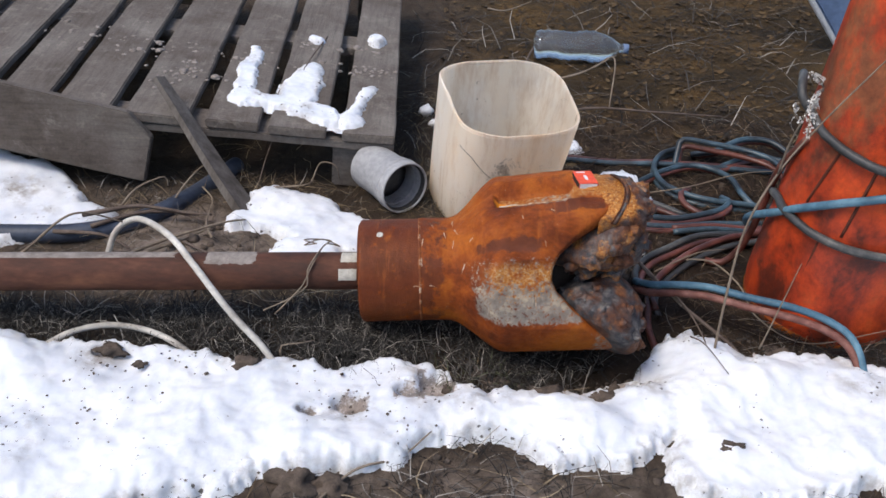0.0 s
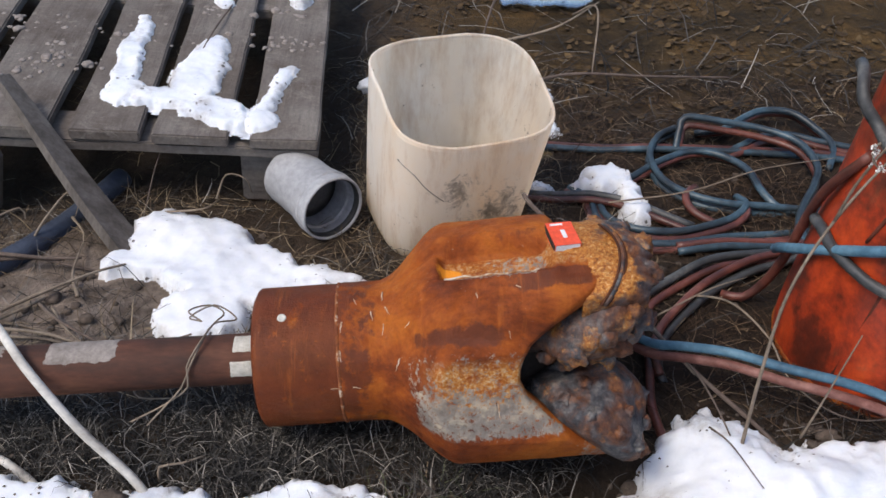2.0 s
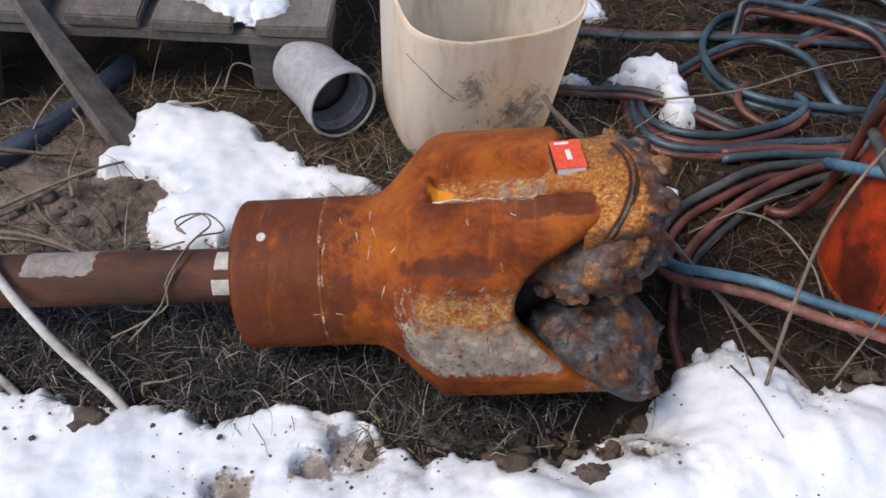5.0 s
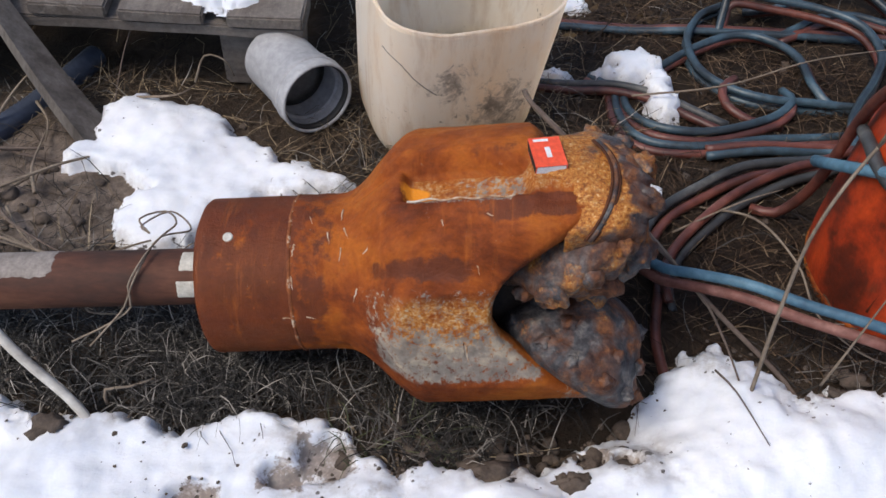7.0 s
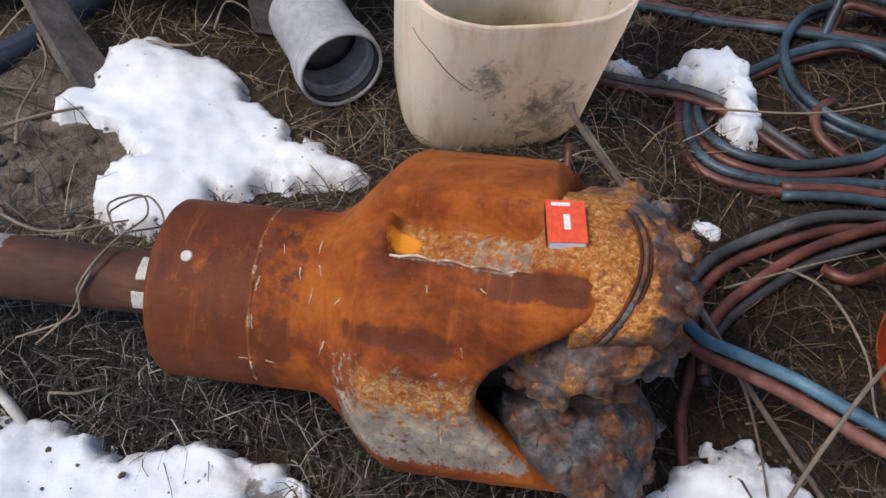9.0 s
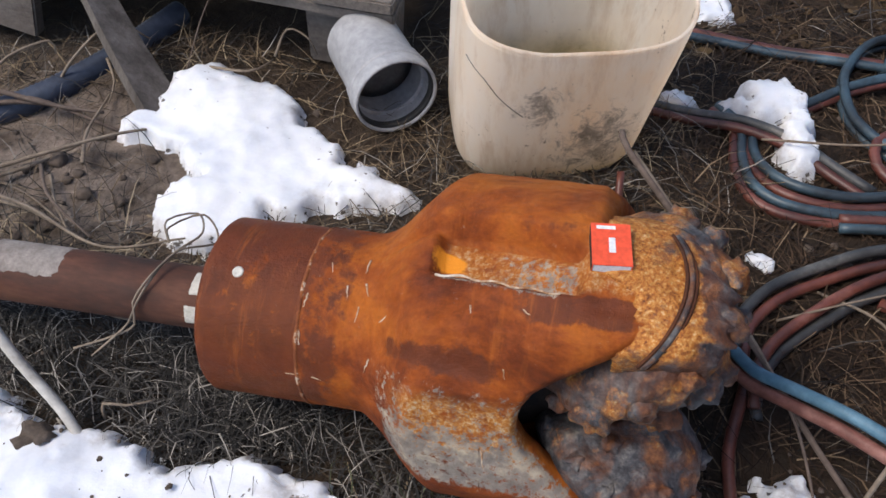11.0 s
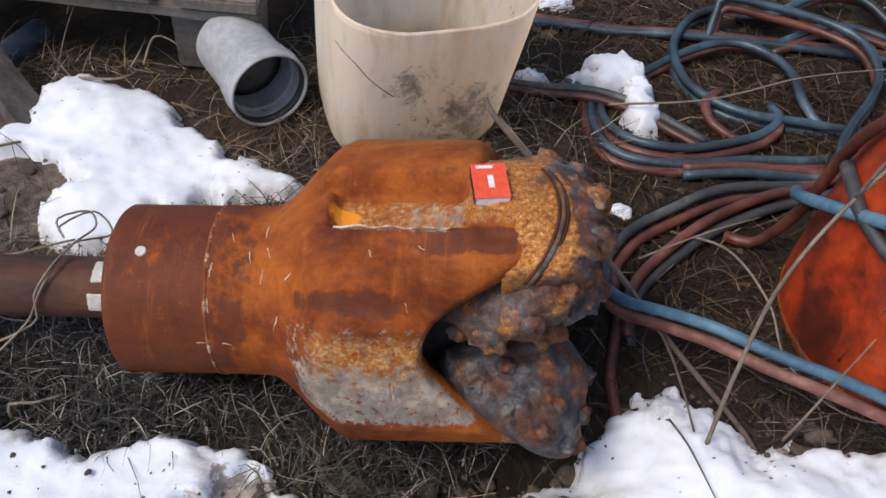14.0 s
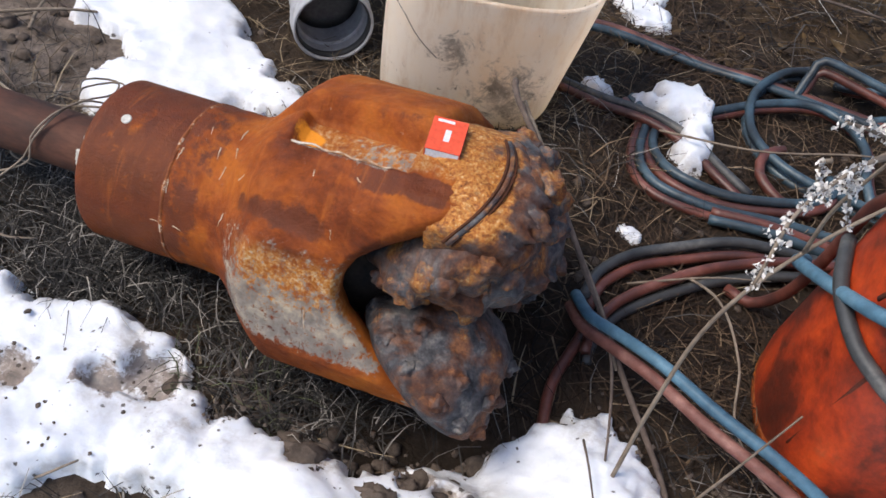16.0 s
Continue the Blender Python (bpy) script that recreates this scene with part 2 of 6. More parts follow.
def wood_material(name, stretch):
    """Grey weathered board: faint grain, brown damp patches and pale dried mud."""
    m, t, b = shader(name, 0.88, 0.0, 0.25)
    col = ramp(t, nz(t, 5, 6, 0.6), [(0.3, (0.085, 0.068, 0.056)), (0.5, (0.128, 0.108, 0.094)), (0.7, (0.180, 0.160, 0.142))])
    grain = ramp(t, nz(t, 22, 7, 0.65, stretch), [(0.30, grey(0.66)), (0.5, grey(1.0)), (0.72, grey(1.20))])
    col = mixc(t, 0.75, col, grain, "MULTIPLY")
    mud = ramp(t, nz(t, 16, 9, 0.78, (1, 1, 1), 0.5), [(0.54, grey(0)), (0.66, grey(0.6))])
    col = mixc(t, mud, col, (0.235, 0.205, 0.178))
    damp = ramp(t, nz(t, 7, 7, 0.7), [(0.55, grey(0)), (0.70, grey(0.6))])
    col = mixc(t, damp, col, (0.060, 0.044, 0.034))
    col = mixc(t, 0.8, col, ramp(t, nz(t, 150, 5, 0.7), [(0.3, grey(0.74)), (0.7, grey(1.15))]), "MULTIPLY")
    t.links.new(col, b.inputs["Base Color"])
    bump(t, b, calc(t, "ADD", nz(t, 40, 6, 0.6, stretch), calc(t, "MULTIPLY", nz(t, 120, 5, 0.7), 0.6)), 0.6, 0.003)
    return m


RUST, SNOW, SOIL, PLASTIC, RED = rust_material(), snow_material(), soil_material(), plastic_material(), red_paint_material()
CONE_OCHRE, CONE_GREY, CONE_MIX = cone_material("crusted_cone", 0.22, True), cone_material("worn_cone", -0.06), cone_material("rusty_cone", 0.055)
DARK_RUST = plain("dark_rust", [(0.3, (0.035, 0.012, 0.006)), (0.7, (0.11, 0.035, 0.012))], 60, 0.9)
WELD = plain("flecked_weld", [(0.42, (0.13, 0.035, 0.012)), (0.56, (0.24, 0.075, 0.02)), (0.63, (0.50, 0.40, 0.30))], 60, 0.85)
CHIP = plain("pale_scale", [(0.36, (0.26, 0.12, 0.05)), (0.5, (0.46, 0.33, 0.22)), (0.64, (0.62, 0.55, 0.46))], 90, 0.8)
RED_DARK = plain("scuffed_dark_paint", [(0.3, (0.05, 0.018, 0.012)), (0.7, (0.14, 0.035, 0.018))], 40, 0.7)
NEAR_BLACK = plain("near_black", [(0.3, (0.012, 0.010, 0.010)), (0.7, (0.05, 0.032, 0.022))], 40, 0.85)
ROD = plain("rusty_pipe", [(0.3, (0.030, 0.016, 0.012)), (0.5, (0.078, 0.030, 0.018)), (0.7, (0.15, 0.062, 0.034))], 18, 0.75, stretch=(0.35, 1, 1))
LIME = plain("grey_deposit", [(0.3, (0.14, 0.115, 0.10)), (0.7, (0.33, 0.29, 0.26))], 40, 0.9)
TAPE = plain("dull_foil", [(0.3, (0.34, 0.32, 0.27)), (0.7, (0.58, 0.55, 0.49))], 60, 0.5)
WOOD, WOOD_X = wood_material("weathered_wood", (4, 0.35, 4)), wood_material("weathered_plank", (0.35, 4, 4))
STAKE = plain("grey_batten", [(0.3, (0.055, 0.045, 0.038)), (0.7, (0.16, 0.14, 0.125))], 16, 0.9, stretch=(2, 2, 0.4), bump_strength=0.6)
PVC = plain("grey_pvc", [(0.3, (0.27, 0.27, 0.28)), (0.7, (0.40, 0.40, 0.41))], 12, 0.5, bump_strength=0.15)
PVC_GRIME = plain("grimy_pvc", [(0.3, (0.09, 0.088, 0.085)), (0.7, (0.20, 0.20, 0.195))], 30, 0.7)
PVC_DARK = plain("rubber_seal", [(0.3, (0.02, 0.02, 0.02)), (0.7, (0.05, 0.05, 0.05))], 30, 0.6)
HOSE_BLUE = plain("blue_hose_rubber", [(0.3, (0.011, 0.013, 0.016)), (0.46, (0.023, 0.036, 0.047)), (0.6, (0.046, 0.084, 0.112)), (0.75, (0.14, 0.18, 0.20))], 11, 0.42, spec=0.5, bump_strength=0.25)
HOSE_SKY = plain("bright_blue_hose_rubber", [(0.3, (0.030, 0.070, 0.110)), (0.5, (0.075, 0.160, 0.225)), (0.7, (0.15, 0.27, 0.345))], 12, 0.5, bump_strength=0.15)
HOSE_RED = plain("red_hose_rubber", [(0.3, (0.022, 0.009, 0.008)), (0.46, (0.070, 0.021, 0.015)), (0.6, (0.140, 0.042, 0.028)), (0.75, (0.26, 0.115, 0.085))], 11, 0.45, spec=0.5, bump_strength=0.25)
HOSE_ROSE = plain("dusty_rose_hose_rubber", [(0.3, (0.085, 0.032, 0.025)), (0.5, (0.165, 0.066, 0.052)), (0.7, (0.30, 0.150, 0.120))], 16, 0.55, bump_strength=0.2)
HOSE_BLACK = plain("black_rubber", [(0.3, (0.020, 0.021, 0.023)), (0.55, (0.050, 0.051, 0.052)), (0.72, (0.14, 0.135, 0.125))], 16, 0.5, spec=0.45)
CORRUGATED = plain("blue_black_conduit", [(0.3, (0.022, 0.028, 0.045)), (0.7, (0.06, 0.075, 0.11))], 12, 0.5, bump_strength=0.2)
WHITE_CABLE = plain("dirty_white_cable", [(0.28, (0.12, 0.11, 0.10)), (0.40, (0.38, 0.35, 0.31)), (0.6, (0.56, 0.53, 0.48))], 14, 0.55, bump_strength=0.15)
STEM = plain("dry_stem", [(0.3, (0.128, 0.096, 0.072)), (0.7, (0.288, 0.232, 0.176))], 25, 0.9)
STEM_DARK = plain("dark_twig", [(0.3, (0.07, 0.05, 0.042)), (0.7, (0.17, 0.13, 0.105))], 25, 0.9)
FLUFF = plain("seed_fluff", [(0.3, (0.60, 0.56, 0.52)), (0.7, (0.80, 0.77, 0.73))], 60, 0.95)
CARD_RED = plain("red_card", [(0.3, (0.68, 0.075, 0.030)), (0.7, (0.76, 0.095, 0.04))], 30, 0.5, bump_strength=0.1)
CARD_WHITE = plain("white_card", [(0.3, (0.62, 0.62, 0.62)), (0.7, (0.74, 0.74, 0.74))], 60, 0.7, bump_strength=0.1)
CARD_GREY = plain("grey_tray_card", [(0.3, (0.62, 0.63, 0.66)), (0.7, (0.74, 0.75, 0.78))], 60, 0.8, bump_strength=0.1)
BLUE_SHEET = plain("blue_sheet", [(0.3, (0.10, 0.15, 0.26)), (0.7, (0.17, 0.24, 0.38))], 6, 0.5, bump_strength=0.2)
WHITE_EDGE = plain("white_trim", [(0.3, (0.45, 0.46, 0.48)), (0.7, (0.6, 0.61, 0.62))], 20, 0.5)
STRAW = islands("dead_grass", [(0.0, (0.026, 0.017, 0.010)), (0.40, (0.068, 0.046, 0.028)), (0.72, (0.140, 0.100, 0.060)), (0.93, (0.30, 0.23, 0.145)), (1.0, (0.42, 0.34, 0.23))])
GREY_GRASS = islands("grey_dead_grass", [(0.0, (0.010, 0.009, 0.008)), (0.50, (0.025, 0.0225, 0.0205)), (0.78, (0.066, 0.060, 0.054)), (0.91, (0.18, 0.163, 0.144)), (1.0, (0.40, 0.365, 0.32))])
BROWN = islands("brown_litter", [(0.0, (0.009, 0.005, 0.003)), (0.45, (0.025, 0.014, 0.0075)), (0.78, (0.060, 0.035, 0.019)), (0.95, (0.125, 0.082, 0.047)), (1.0, (0.26, 0.19, 0.12))])
GREEN = islands("green_grass", [(0.0, (0.035, 0.042, 0.020)), (1.0, (0.10, 0.11, 0.055))])
LEAF = islands("leaf_litter", [(0.0, (0.040, 0.024, 0.012)), (0.5, (0.062, 0.038, 0.016)), (0.8, (0.085, 0.050, 0.019)), (1.0, (0.115, 0.074, 0.032))])
CLOD = plain("soil_clod", [(0.3, (0.045, 0.034, 0.027)), (0.7, (0.13, 0.10, 0.08))], 40, 0.95, bump_scale=160, bump_strength=0.9)
PET, pet_tree, pet = shader("clear_bottle_plastic", 0.12, 0.0, 0.5)
pet.inputs["Base Color"].default_value = (0.62, 0.66, 0.70, 1)
pet.inputs["Transmission Weight"].default_value = 0.93
bump(pet_tree, pet, nz(pet_tree, 40, 4), 0.5, 0.004)


# ---- mesh helpers ----
def flip_to_mesh(name, bm, material, smooth=True):
    me = bpy.data.meshes.new(name)
    bm.normal_update()
    bm.to_mesh(me)
    bm.free()
    for mm in material if isinstance(material, (list, tuple)) else [material]:
        me.materials.append(mm)
    if smooth:
        me.polygons.foreach_set("use_smooth", [True] * len(me.polygons))
    return me


def data_mesh(name, verts, faces, material, smooth=True, **attributes):
    me = bpy.data.meshes.new(name)
    me.from_pydata([tuple(v) for v in verts], [], [tuple(f) for f in faces])
    me.materials.append(material)
    if smooth:
        me.polygons.foreach_set("use_smooth", [True] * len(me.polygons))
    for key, values in attributes.items():
        me.attributes.new(key, "FLOAT", "POINT").data.foreach_set("value", np.asarray(values, dtype=np.float32))
    me.update()
    return me


def thing(name, at, label, category, group="", m=None):
    ob = new(name)
    ob.empty_display_size = 0.05
    ob.matrix_basis = m if m is not None else Matrix.Translation(at)
    return tagged(ob, label, category, group)


def under(ob, parent, local=False):
    """Make ob a part; its mesh is in world metres unless local."""
    ob.parent = parent
    if not local:
        chain = parent.matrix_basis.copy()
        up = parent
        while up.parent:
            chain = up.parent.matrix_basis @ up.matrix_parent_inverse @ chain
            up = up.parent
        ob.matrix_parent_inverse = chain.inverted()
    return ob


def part(name, mesh, material, parent, label="", local=False, smooth=True):
    if isinstance(mesh, bmesh.types.BMesh):
        mesh = flip_to_mesh(name, mesh, material, smooth)
    return tagged(under(new(name, mesh), parent, local), label)


def spline(points, step=0.02):
    """A smooth line through the points."""
    p = [np.array(q, float) for q in points]
    p = [2 * p[0] - p[1]] + p + [2 * p[-1] - p[-2]]
    out = []
    for i in range(1, len(p) - 2):
        a, b, c, d = p[i - 1:i + 3]
        n = max(2, int(np.linalg.norm(c - b) / step))
        for k in range(n):
            s = k / n
            out.append(0.5 * (2 * b + (c - a) * s + (2 * a - 5 * b + 4 * c - d) * s * s + (3 * b - a - 3 * c + d) * s ** 3))
    out.append(p[-2])
    return out


def tube_data(line, radius, seg=8, taper=None, ripple=None):
    verts, faces = [], []
    n = len(line)
    side = None
    for i, q in enumerate(line):
        d = line[min(i + 1, n - 1)] - line[max(i - 1, 0)]
        d = d / (np.linalg.norm(d) + 1e-9)
        if side is None:
            side = np.cross(d, (0, 0, 1) if abs(d[2]) < 0.9 else (1, 0, 0))
        side = side - d * (side @ d)
        side = side / np.linalg.norm(side)
        up = np.cross(side, d)
        r = radius * (1 if taper is None else 1 + (taper - 1) * i / (n - 1))
        if ripple:
            r *= 1 + ripple * (1 if i % 2 else -1)
        for k in range(seg):
            a = 2 * math.pi * k / seg
            verts.append(q + r * (math.cos(a) * side + math.sin(a) * up))
    for i in range(n - 1):
        for k in range(seg):
            faces.append((i * seg + k, i * seg + (k + 1) % seg, (i + 1) * seg + (k + 1) % seg, (i + 1) * seg + k))
    faces.append(tuple(range(seg))[::-1])
    faces.append(tuple((n - 1) * seg + k for k in range(seg)))
    return verts, faces


def tube(name, line, radius, material, seg=8, taper=None, ripple=None):
    v, f = tube_data(line, radius, seg, taper, ripple)
    return data_mesh(name, v, f, material)


def lathe(profile, seg=32, close=True):
    """Turn (height, radius) pairs round the local z axis."""
    bm = bmesh.new()
    rings = []
    for h, r in profile:
        rings.append([bm.verts.new((r * math.cos(2 * math.pi * k / seg), r * math.sin(2 * math.pi * k / seg), h)) for k in range(seg)])
    for a, b in zip(rings, rings[1:]):
        for k in range(seg):
            bm.faces.new((a[k], a[(k + 1) % seg], b[(k + 1) % seg], b[k]))
    if close:
        bm.faces.new(rings[0][::-1])
        bm.faces.new(rings[-1])
    return bm


def box(sx, sy, sz, bevel=0.003, rough=0.0, cuts=0, seed=0.0):
    """A bevelled box centred at the origin, its edges a little uneven."""
    bm = bmesh.new()
    bmesh.ops.create_cube(bm, size=1)
    bmesh.ops.scale(bm, vec=(sx, sy, sz), verts=bm.verts)
    if cuts:
        axis = max(range(3), key=lambda i: (sx, sy, sz)[i])
        long_edges = [e for e in bm.edges if abs((e.verts[0].co - e.verts[1].co)[axis]) > 1e-6]
        bmesh.ops.subdivide_edges(bm, edges=long_edges, cuts=cuts)
    if bevel:
        bmesh.ops.bevel(bm, geom=[e for e in bm.edges if len(e.link_faces) == 2 and e.calc_face_angle() > 0.5], offset=bevel, segments=2, affect="EDGES")
    if rough:
        for v in bm.verts:
            v.co += noise.noise_vector(v.co * 9 + Vector((seed, seed, 0))) * rough
    return bm


def placed(bm, m):
    bmesh.ops.transform(bm, matrix=m, verts=bm.verts)
    return bm


def blob(radius, seed, squash=(1, 1, 1), lump=0.35, detail=2):
    bm = bmesh.new()
    bmesh.ops.create_icosphere(bm, subdivisions=detail, radius=1)
    for v in bm.verts:
        d = 1 + lump * noise.noise(v.co * 1.6 + Vector((seed, 0, 0))) + 0.4 * lump * noise.noise(v.co * 4 + Vector((0, seed, 0)))
        v.co = Vector((v.co.x * squash[0], v.co.y * squash[1], v.co.z * squash[2])) * d * radius
    return bm


def smooth(a, b, x):
    s = np.clip((x - a) / (b - a), 0, 1)
    return s * s * (3 - 2 * s)


def vnoise(x, y, scale, seed=0.0, octaves=3):
    """Plain numpy value noise, about -1 to 1."""
    total, amp, norm = np.zeros_like(x, dtype=float), 1.0, 0.0
    for o in range(octaves):
        px, py = x * scale + 17.3 * o + seed, y * scale - 9.1 * o + seed * 1.7
        ix, iy = np.floor(px), np.floor(py)
        fx, fy = px - ix, py - iy
        fx, fy = fx * fx * (3 - 2 * fx), fy * fy * (3 - 2 * fy)

        def h(a, b):
            s = np.sin(a * 127.1 + b * 311.7 + 74.7) * 43758.5453
            return 2 * (s - np.floor(s)) - 1
        total += amp * ((h(ix, iy) * (1 - fx) + h(ix + 1, iy) * fx) * (1 - fy) + (h(ix, iy + 1) * (1 - fx) + h(ix + 1, iy + 1) * fx) * fy)
        norm += amp
        amp, scale = amp * 0.5, scale * 2.03
    return total / norm


# ---- ground ----
def bulge(x, y, cx, cy, rx, ry):
    return np.exp(-((x - cx) / rx) ** 2 - ((y - cy) / ry) ** 2)


def ground_height(x, y):
    x, y = np.asarray(x, float), np.asarray(y, float)
    near = np.exp(-((x - 0.2) / 4) ** 2 - ((y - 1.8) / 4) ** 2)
    z = -0.022 * smooth(1.75, 2.3, y)
    z = z + near * (0.010 * vnoise(x, y, 5, 3.0) + 0.006 * vnoise(x, y, 22, 8.0, 3))
    z += 0.030 * bulge(x, y, -0.50, 1.66, 0.16, 0.09)         # loose earth beside the pipe
    z += 0.05 * bulge(x, y, -1.15, 2.02, 0.28, 0.12) + 0.08 * bulge(x, y, -1.35, 2.75, 0.25, 0.5)   # earth heaped under the pallet's end
    z += 0.02 * bulge(x, y, -0.50, 1.90, 0.14, 0.10)
    z -= 0.035 * bulge(x, y, 0.33, 1.355, 0.13, 0.06)          # hollow before the cutters
    z -= 0.022 * bulge(x, y, 0.20, 1.48, 0.16, 0.14)          # the bit has sunk in
    return z


def ground():
    def axis(lo, hi, step, reach):
        mid = list(np.arange(lo, hi, step))
        out, d = [], step
        p = hi
        while p < reach:
            out.append(p)
            d *= 1.35
            p += d
        low, d, p = [], step, lo
        while p > -reach:
            d *= 1.35
            p -= d
            low.append(p)
        return np.array(low[::-1] + mid + out)
    xs, ys = axis(-1.3, 1.6, 0.0125, 400), axis(0.9, 3.6, 0.0125, 400)
    X, Y = np.meshgrid(xs, ys)
    Z = ground_height(X, Y)
    nx, ny = len(xs), len(ys)
    idx = np.arange(nx * ny).reshape(ny, nx)
    faces = np.stack([idx[:-1, :-1], idx[:-1, 1:], idx[1:, 1:], idx[1:, :-1]], -1).reshape(-1, 4)
    litter = smooth(2.2, 2.7, Y + 0.2 * vnoise(X, Y, 3, 5.0)) * smooth(-0.1, 0.25, X + 0.1 * vnoise(X, Y, 3, 6.0)) * smooth(1.0, 0.35, np.hypot((X - 0.9) / 4.5, (Y - 3.0) / 3.5) + 0.2 * vnoise(X, Y, 1.5, 4.0))
    # darker ground to the right, and in the hollow before the cutters
    dark_soil = smooth(0.15, 0.5, X + 0.1 * vnoise(X, Y, 4, 2.0)) * smooth(1.35, 1.6, Y) * (0.75 + 0.25 * vnoise(X, Y, 7, 9.0))
    dark_soil = np.maximum(dark_soil, 0.9 * bulge(X, Y, 0.28, 1.36, 0.20, 0.07))
    dark_soil = dark_soil * (1 - 0.75 * litter)
    clay = np.clip(1.1 * bulge(X, Y, -0.50, 1.67, 0.19, 0.12) + 0.75 * bulge(X, Y, -0.64, 1.80, 0.30, 0.16) + 0.7 * bulge(X, Y, 0.1, 1.08, 0.35, 0.06), 0, 1)
    me = data_mesh("ground", np.stack([X, Y, Z], -1).reshape(-1, 3), faces.tolist(), SOIL, True, litter=litter.ravel(), dark_soil=dark_soil.ravel(), clay=clay.ravel())
    return tagged(new("ground", me), "trampled brown soil with dry grass and leaf litter", "ground", kind="structure")


ground()


# ---- snow ----
def snow_field(x, y, blobs, seed, warp=1.0):
    """Height above the rim: positive inside. Blobs are (x, y, rx, ry, turn)."""
    f = np.full(np.shape(x), -9.0)
    wx = x + warp * 0.026 * vnoise(x, y, 12, seed, 5) + warp * 0.010 * vnoise(x, y, 50, seed, 2) + warp * 0.008 * vnoise(x, y, 110, seed, 2)
    wy = y + warp * 0.026 * vnoise(x, y, 12, seed + 5, 5) + warp * 0.010 * vnoise(x, y, 50, seed + 5, 2) + warp * 0.008 * vnoise(x, y, 110, seed + 5, 2)
    for bx, by, rx, ry, turn in blobs:
        c, s = math.cos(radians(turn)), math.sin(radians(turn))
        u, v = (wx - bx) * c + (wy - by) * s, -(wx - bx) * s + (wy - by) * c
        q = np.sqrt((u / rx) ** 2 + (v / ry) ** 2)
        f = np.maximum(f, (1 - q) * min(rx, ry))
    return f


SNOWS = []


def snow_patch(blobs, height, seed, step, label, base=None, dirt=(), rim=0.012, lumps=0.006, ice=(), swell=0.006):
    lo_x = min(b[0] - max(b[2], b[3]) for b in blobs) - 0.05
    hi_x = max(b[0] + max(b[2], b[3]) for b in blobs) + 0.05
    lo_y = min(b[1] - max(b[2], b[3]) for b in blobs) - 0.05
    hi_y = max(b[1] + max(b[2], b[3]) for b in blobs) + 0.05
    X, Y = np.meshgrid(np.arange(lo_x, hi_x, step), np.arange(lo_y, hi_y, step))
    F = snow_field(X, Y, blobs, seed, 1.0 if base is None else 0.6)
    G = ground_height(X, Y) if base is None else base + 0.077 * (-0.122 - X)
    H = height * np.clip(F / rim, 0, 1) ** 0.4 * (0.8 + 0.2 * smooth(0, 0.09, F))
    H = H + (lumps * vnoise(X, Y, 13, seed, 4) + swell * vnoise(X, Y, 5.5, seed + 3, 2) * smooth(0.0, 0.06, F) + 0.2 * lumps * vnoise(X, Y, 55, seed, 3)) * smooth(0.0, 0.02, F)
    I = np.zeros_like(X)
    for dx, dy, dr in ice:
        I = np.maximum(I, np.exp(-((X - dx) ** 2 + 1.6 * (Y - dy) ** 2) / dr ** 2))
    H = H - 0.026 * smooth(0.35, 0.75, I + 0.25 * vnoise(X, Y, 40, seed, 3))
    H = np.where(F <= 0, -0.006, np.maximum(H, 0.001))
    keep = F > -0.008
    ny, nx = X.shape
    idx = np.arange(nx * ny).reshape(ny, nx)
    quads = np.stack([idx[:-1, :-1], idx[:-1, 1:], idx[1:, 1:], idx[1:, :-1]], -1).reshape(-1, 4)
    kf = keep.ravel()
    quads = quads[kf[quads].any(1)]
    used = np.unique(quads)
    remap = np.full(nx * ny, -1)
    remap[used] = np.arange(len(used))
    V = np.stack([X, Y, G + H], -1).reshape(-1, 3)[used]
    D = 0.25 + 0.95 * (1 - smooth(0.0, 0.03, F + 0.012 * vnoise(X, Y, 20, seed + 9, 3)))
    for dx, dy, dr in dirt:
        D = np.maximum(D, 1.6 * np.exp(-((X - dx) ** 2 + (Y - dy) ** 2) / dr ** 2))
    me = data_mesh("snow_patch", V, remap[quads].tolist(), SNOW, True, dirty=D.ravel()[used], ice=I.ravel()[used])
    if base is None:
        SNOWS.append((blobs, seed))
    return tagged(new("snow_patch", me), label, "snow", "snow patches")


FRONT = [(-0.60, 1.21, 0.36, 0.165, 0), (-0.30, 1.22, 0.20, 0.125, -4), (-0.85, 1.20, 0.35, 0.20, 0), (-0.10, 1.245, 0.16, 0.095, 4), (0.03, 1.245, 0.13, 0.062, -20),
         (0.18, 1.232, 0.14, 0.070, 0), (0.34, 1.252, 0.12, 0.078, 20), (0.47, 1.32, 0.12, 0.14, 0), (0.47, 1.40, 0.055, 0.07, 0), (0.62, 1.25, 0.26, 0.15, 0), (0.56, 1.15, 0.2, 0.10, 10), (0.85, 1.22, 0.22, 0.15, 0),
         (-0.24, 1.175, 0.20, 0.10, 0), (0.25, 1.20, 0.13, 0.085, 0), (-0.62, 1.13, 0.36, 0.14, 0)]
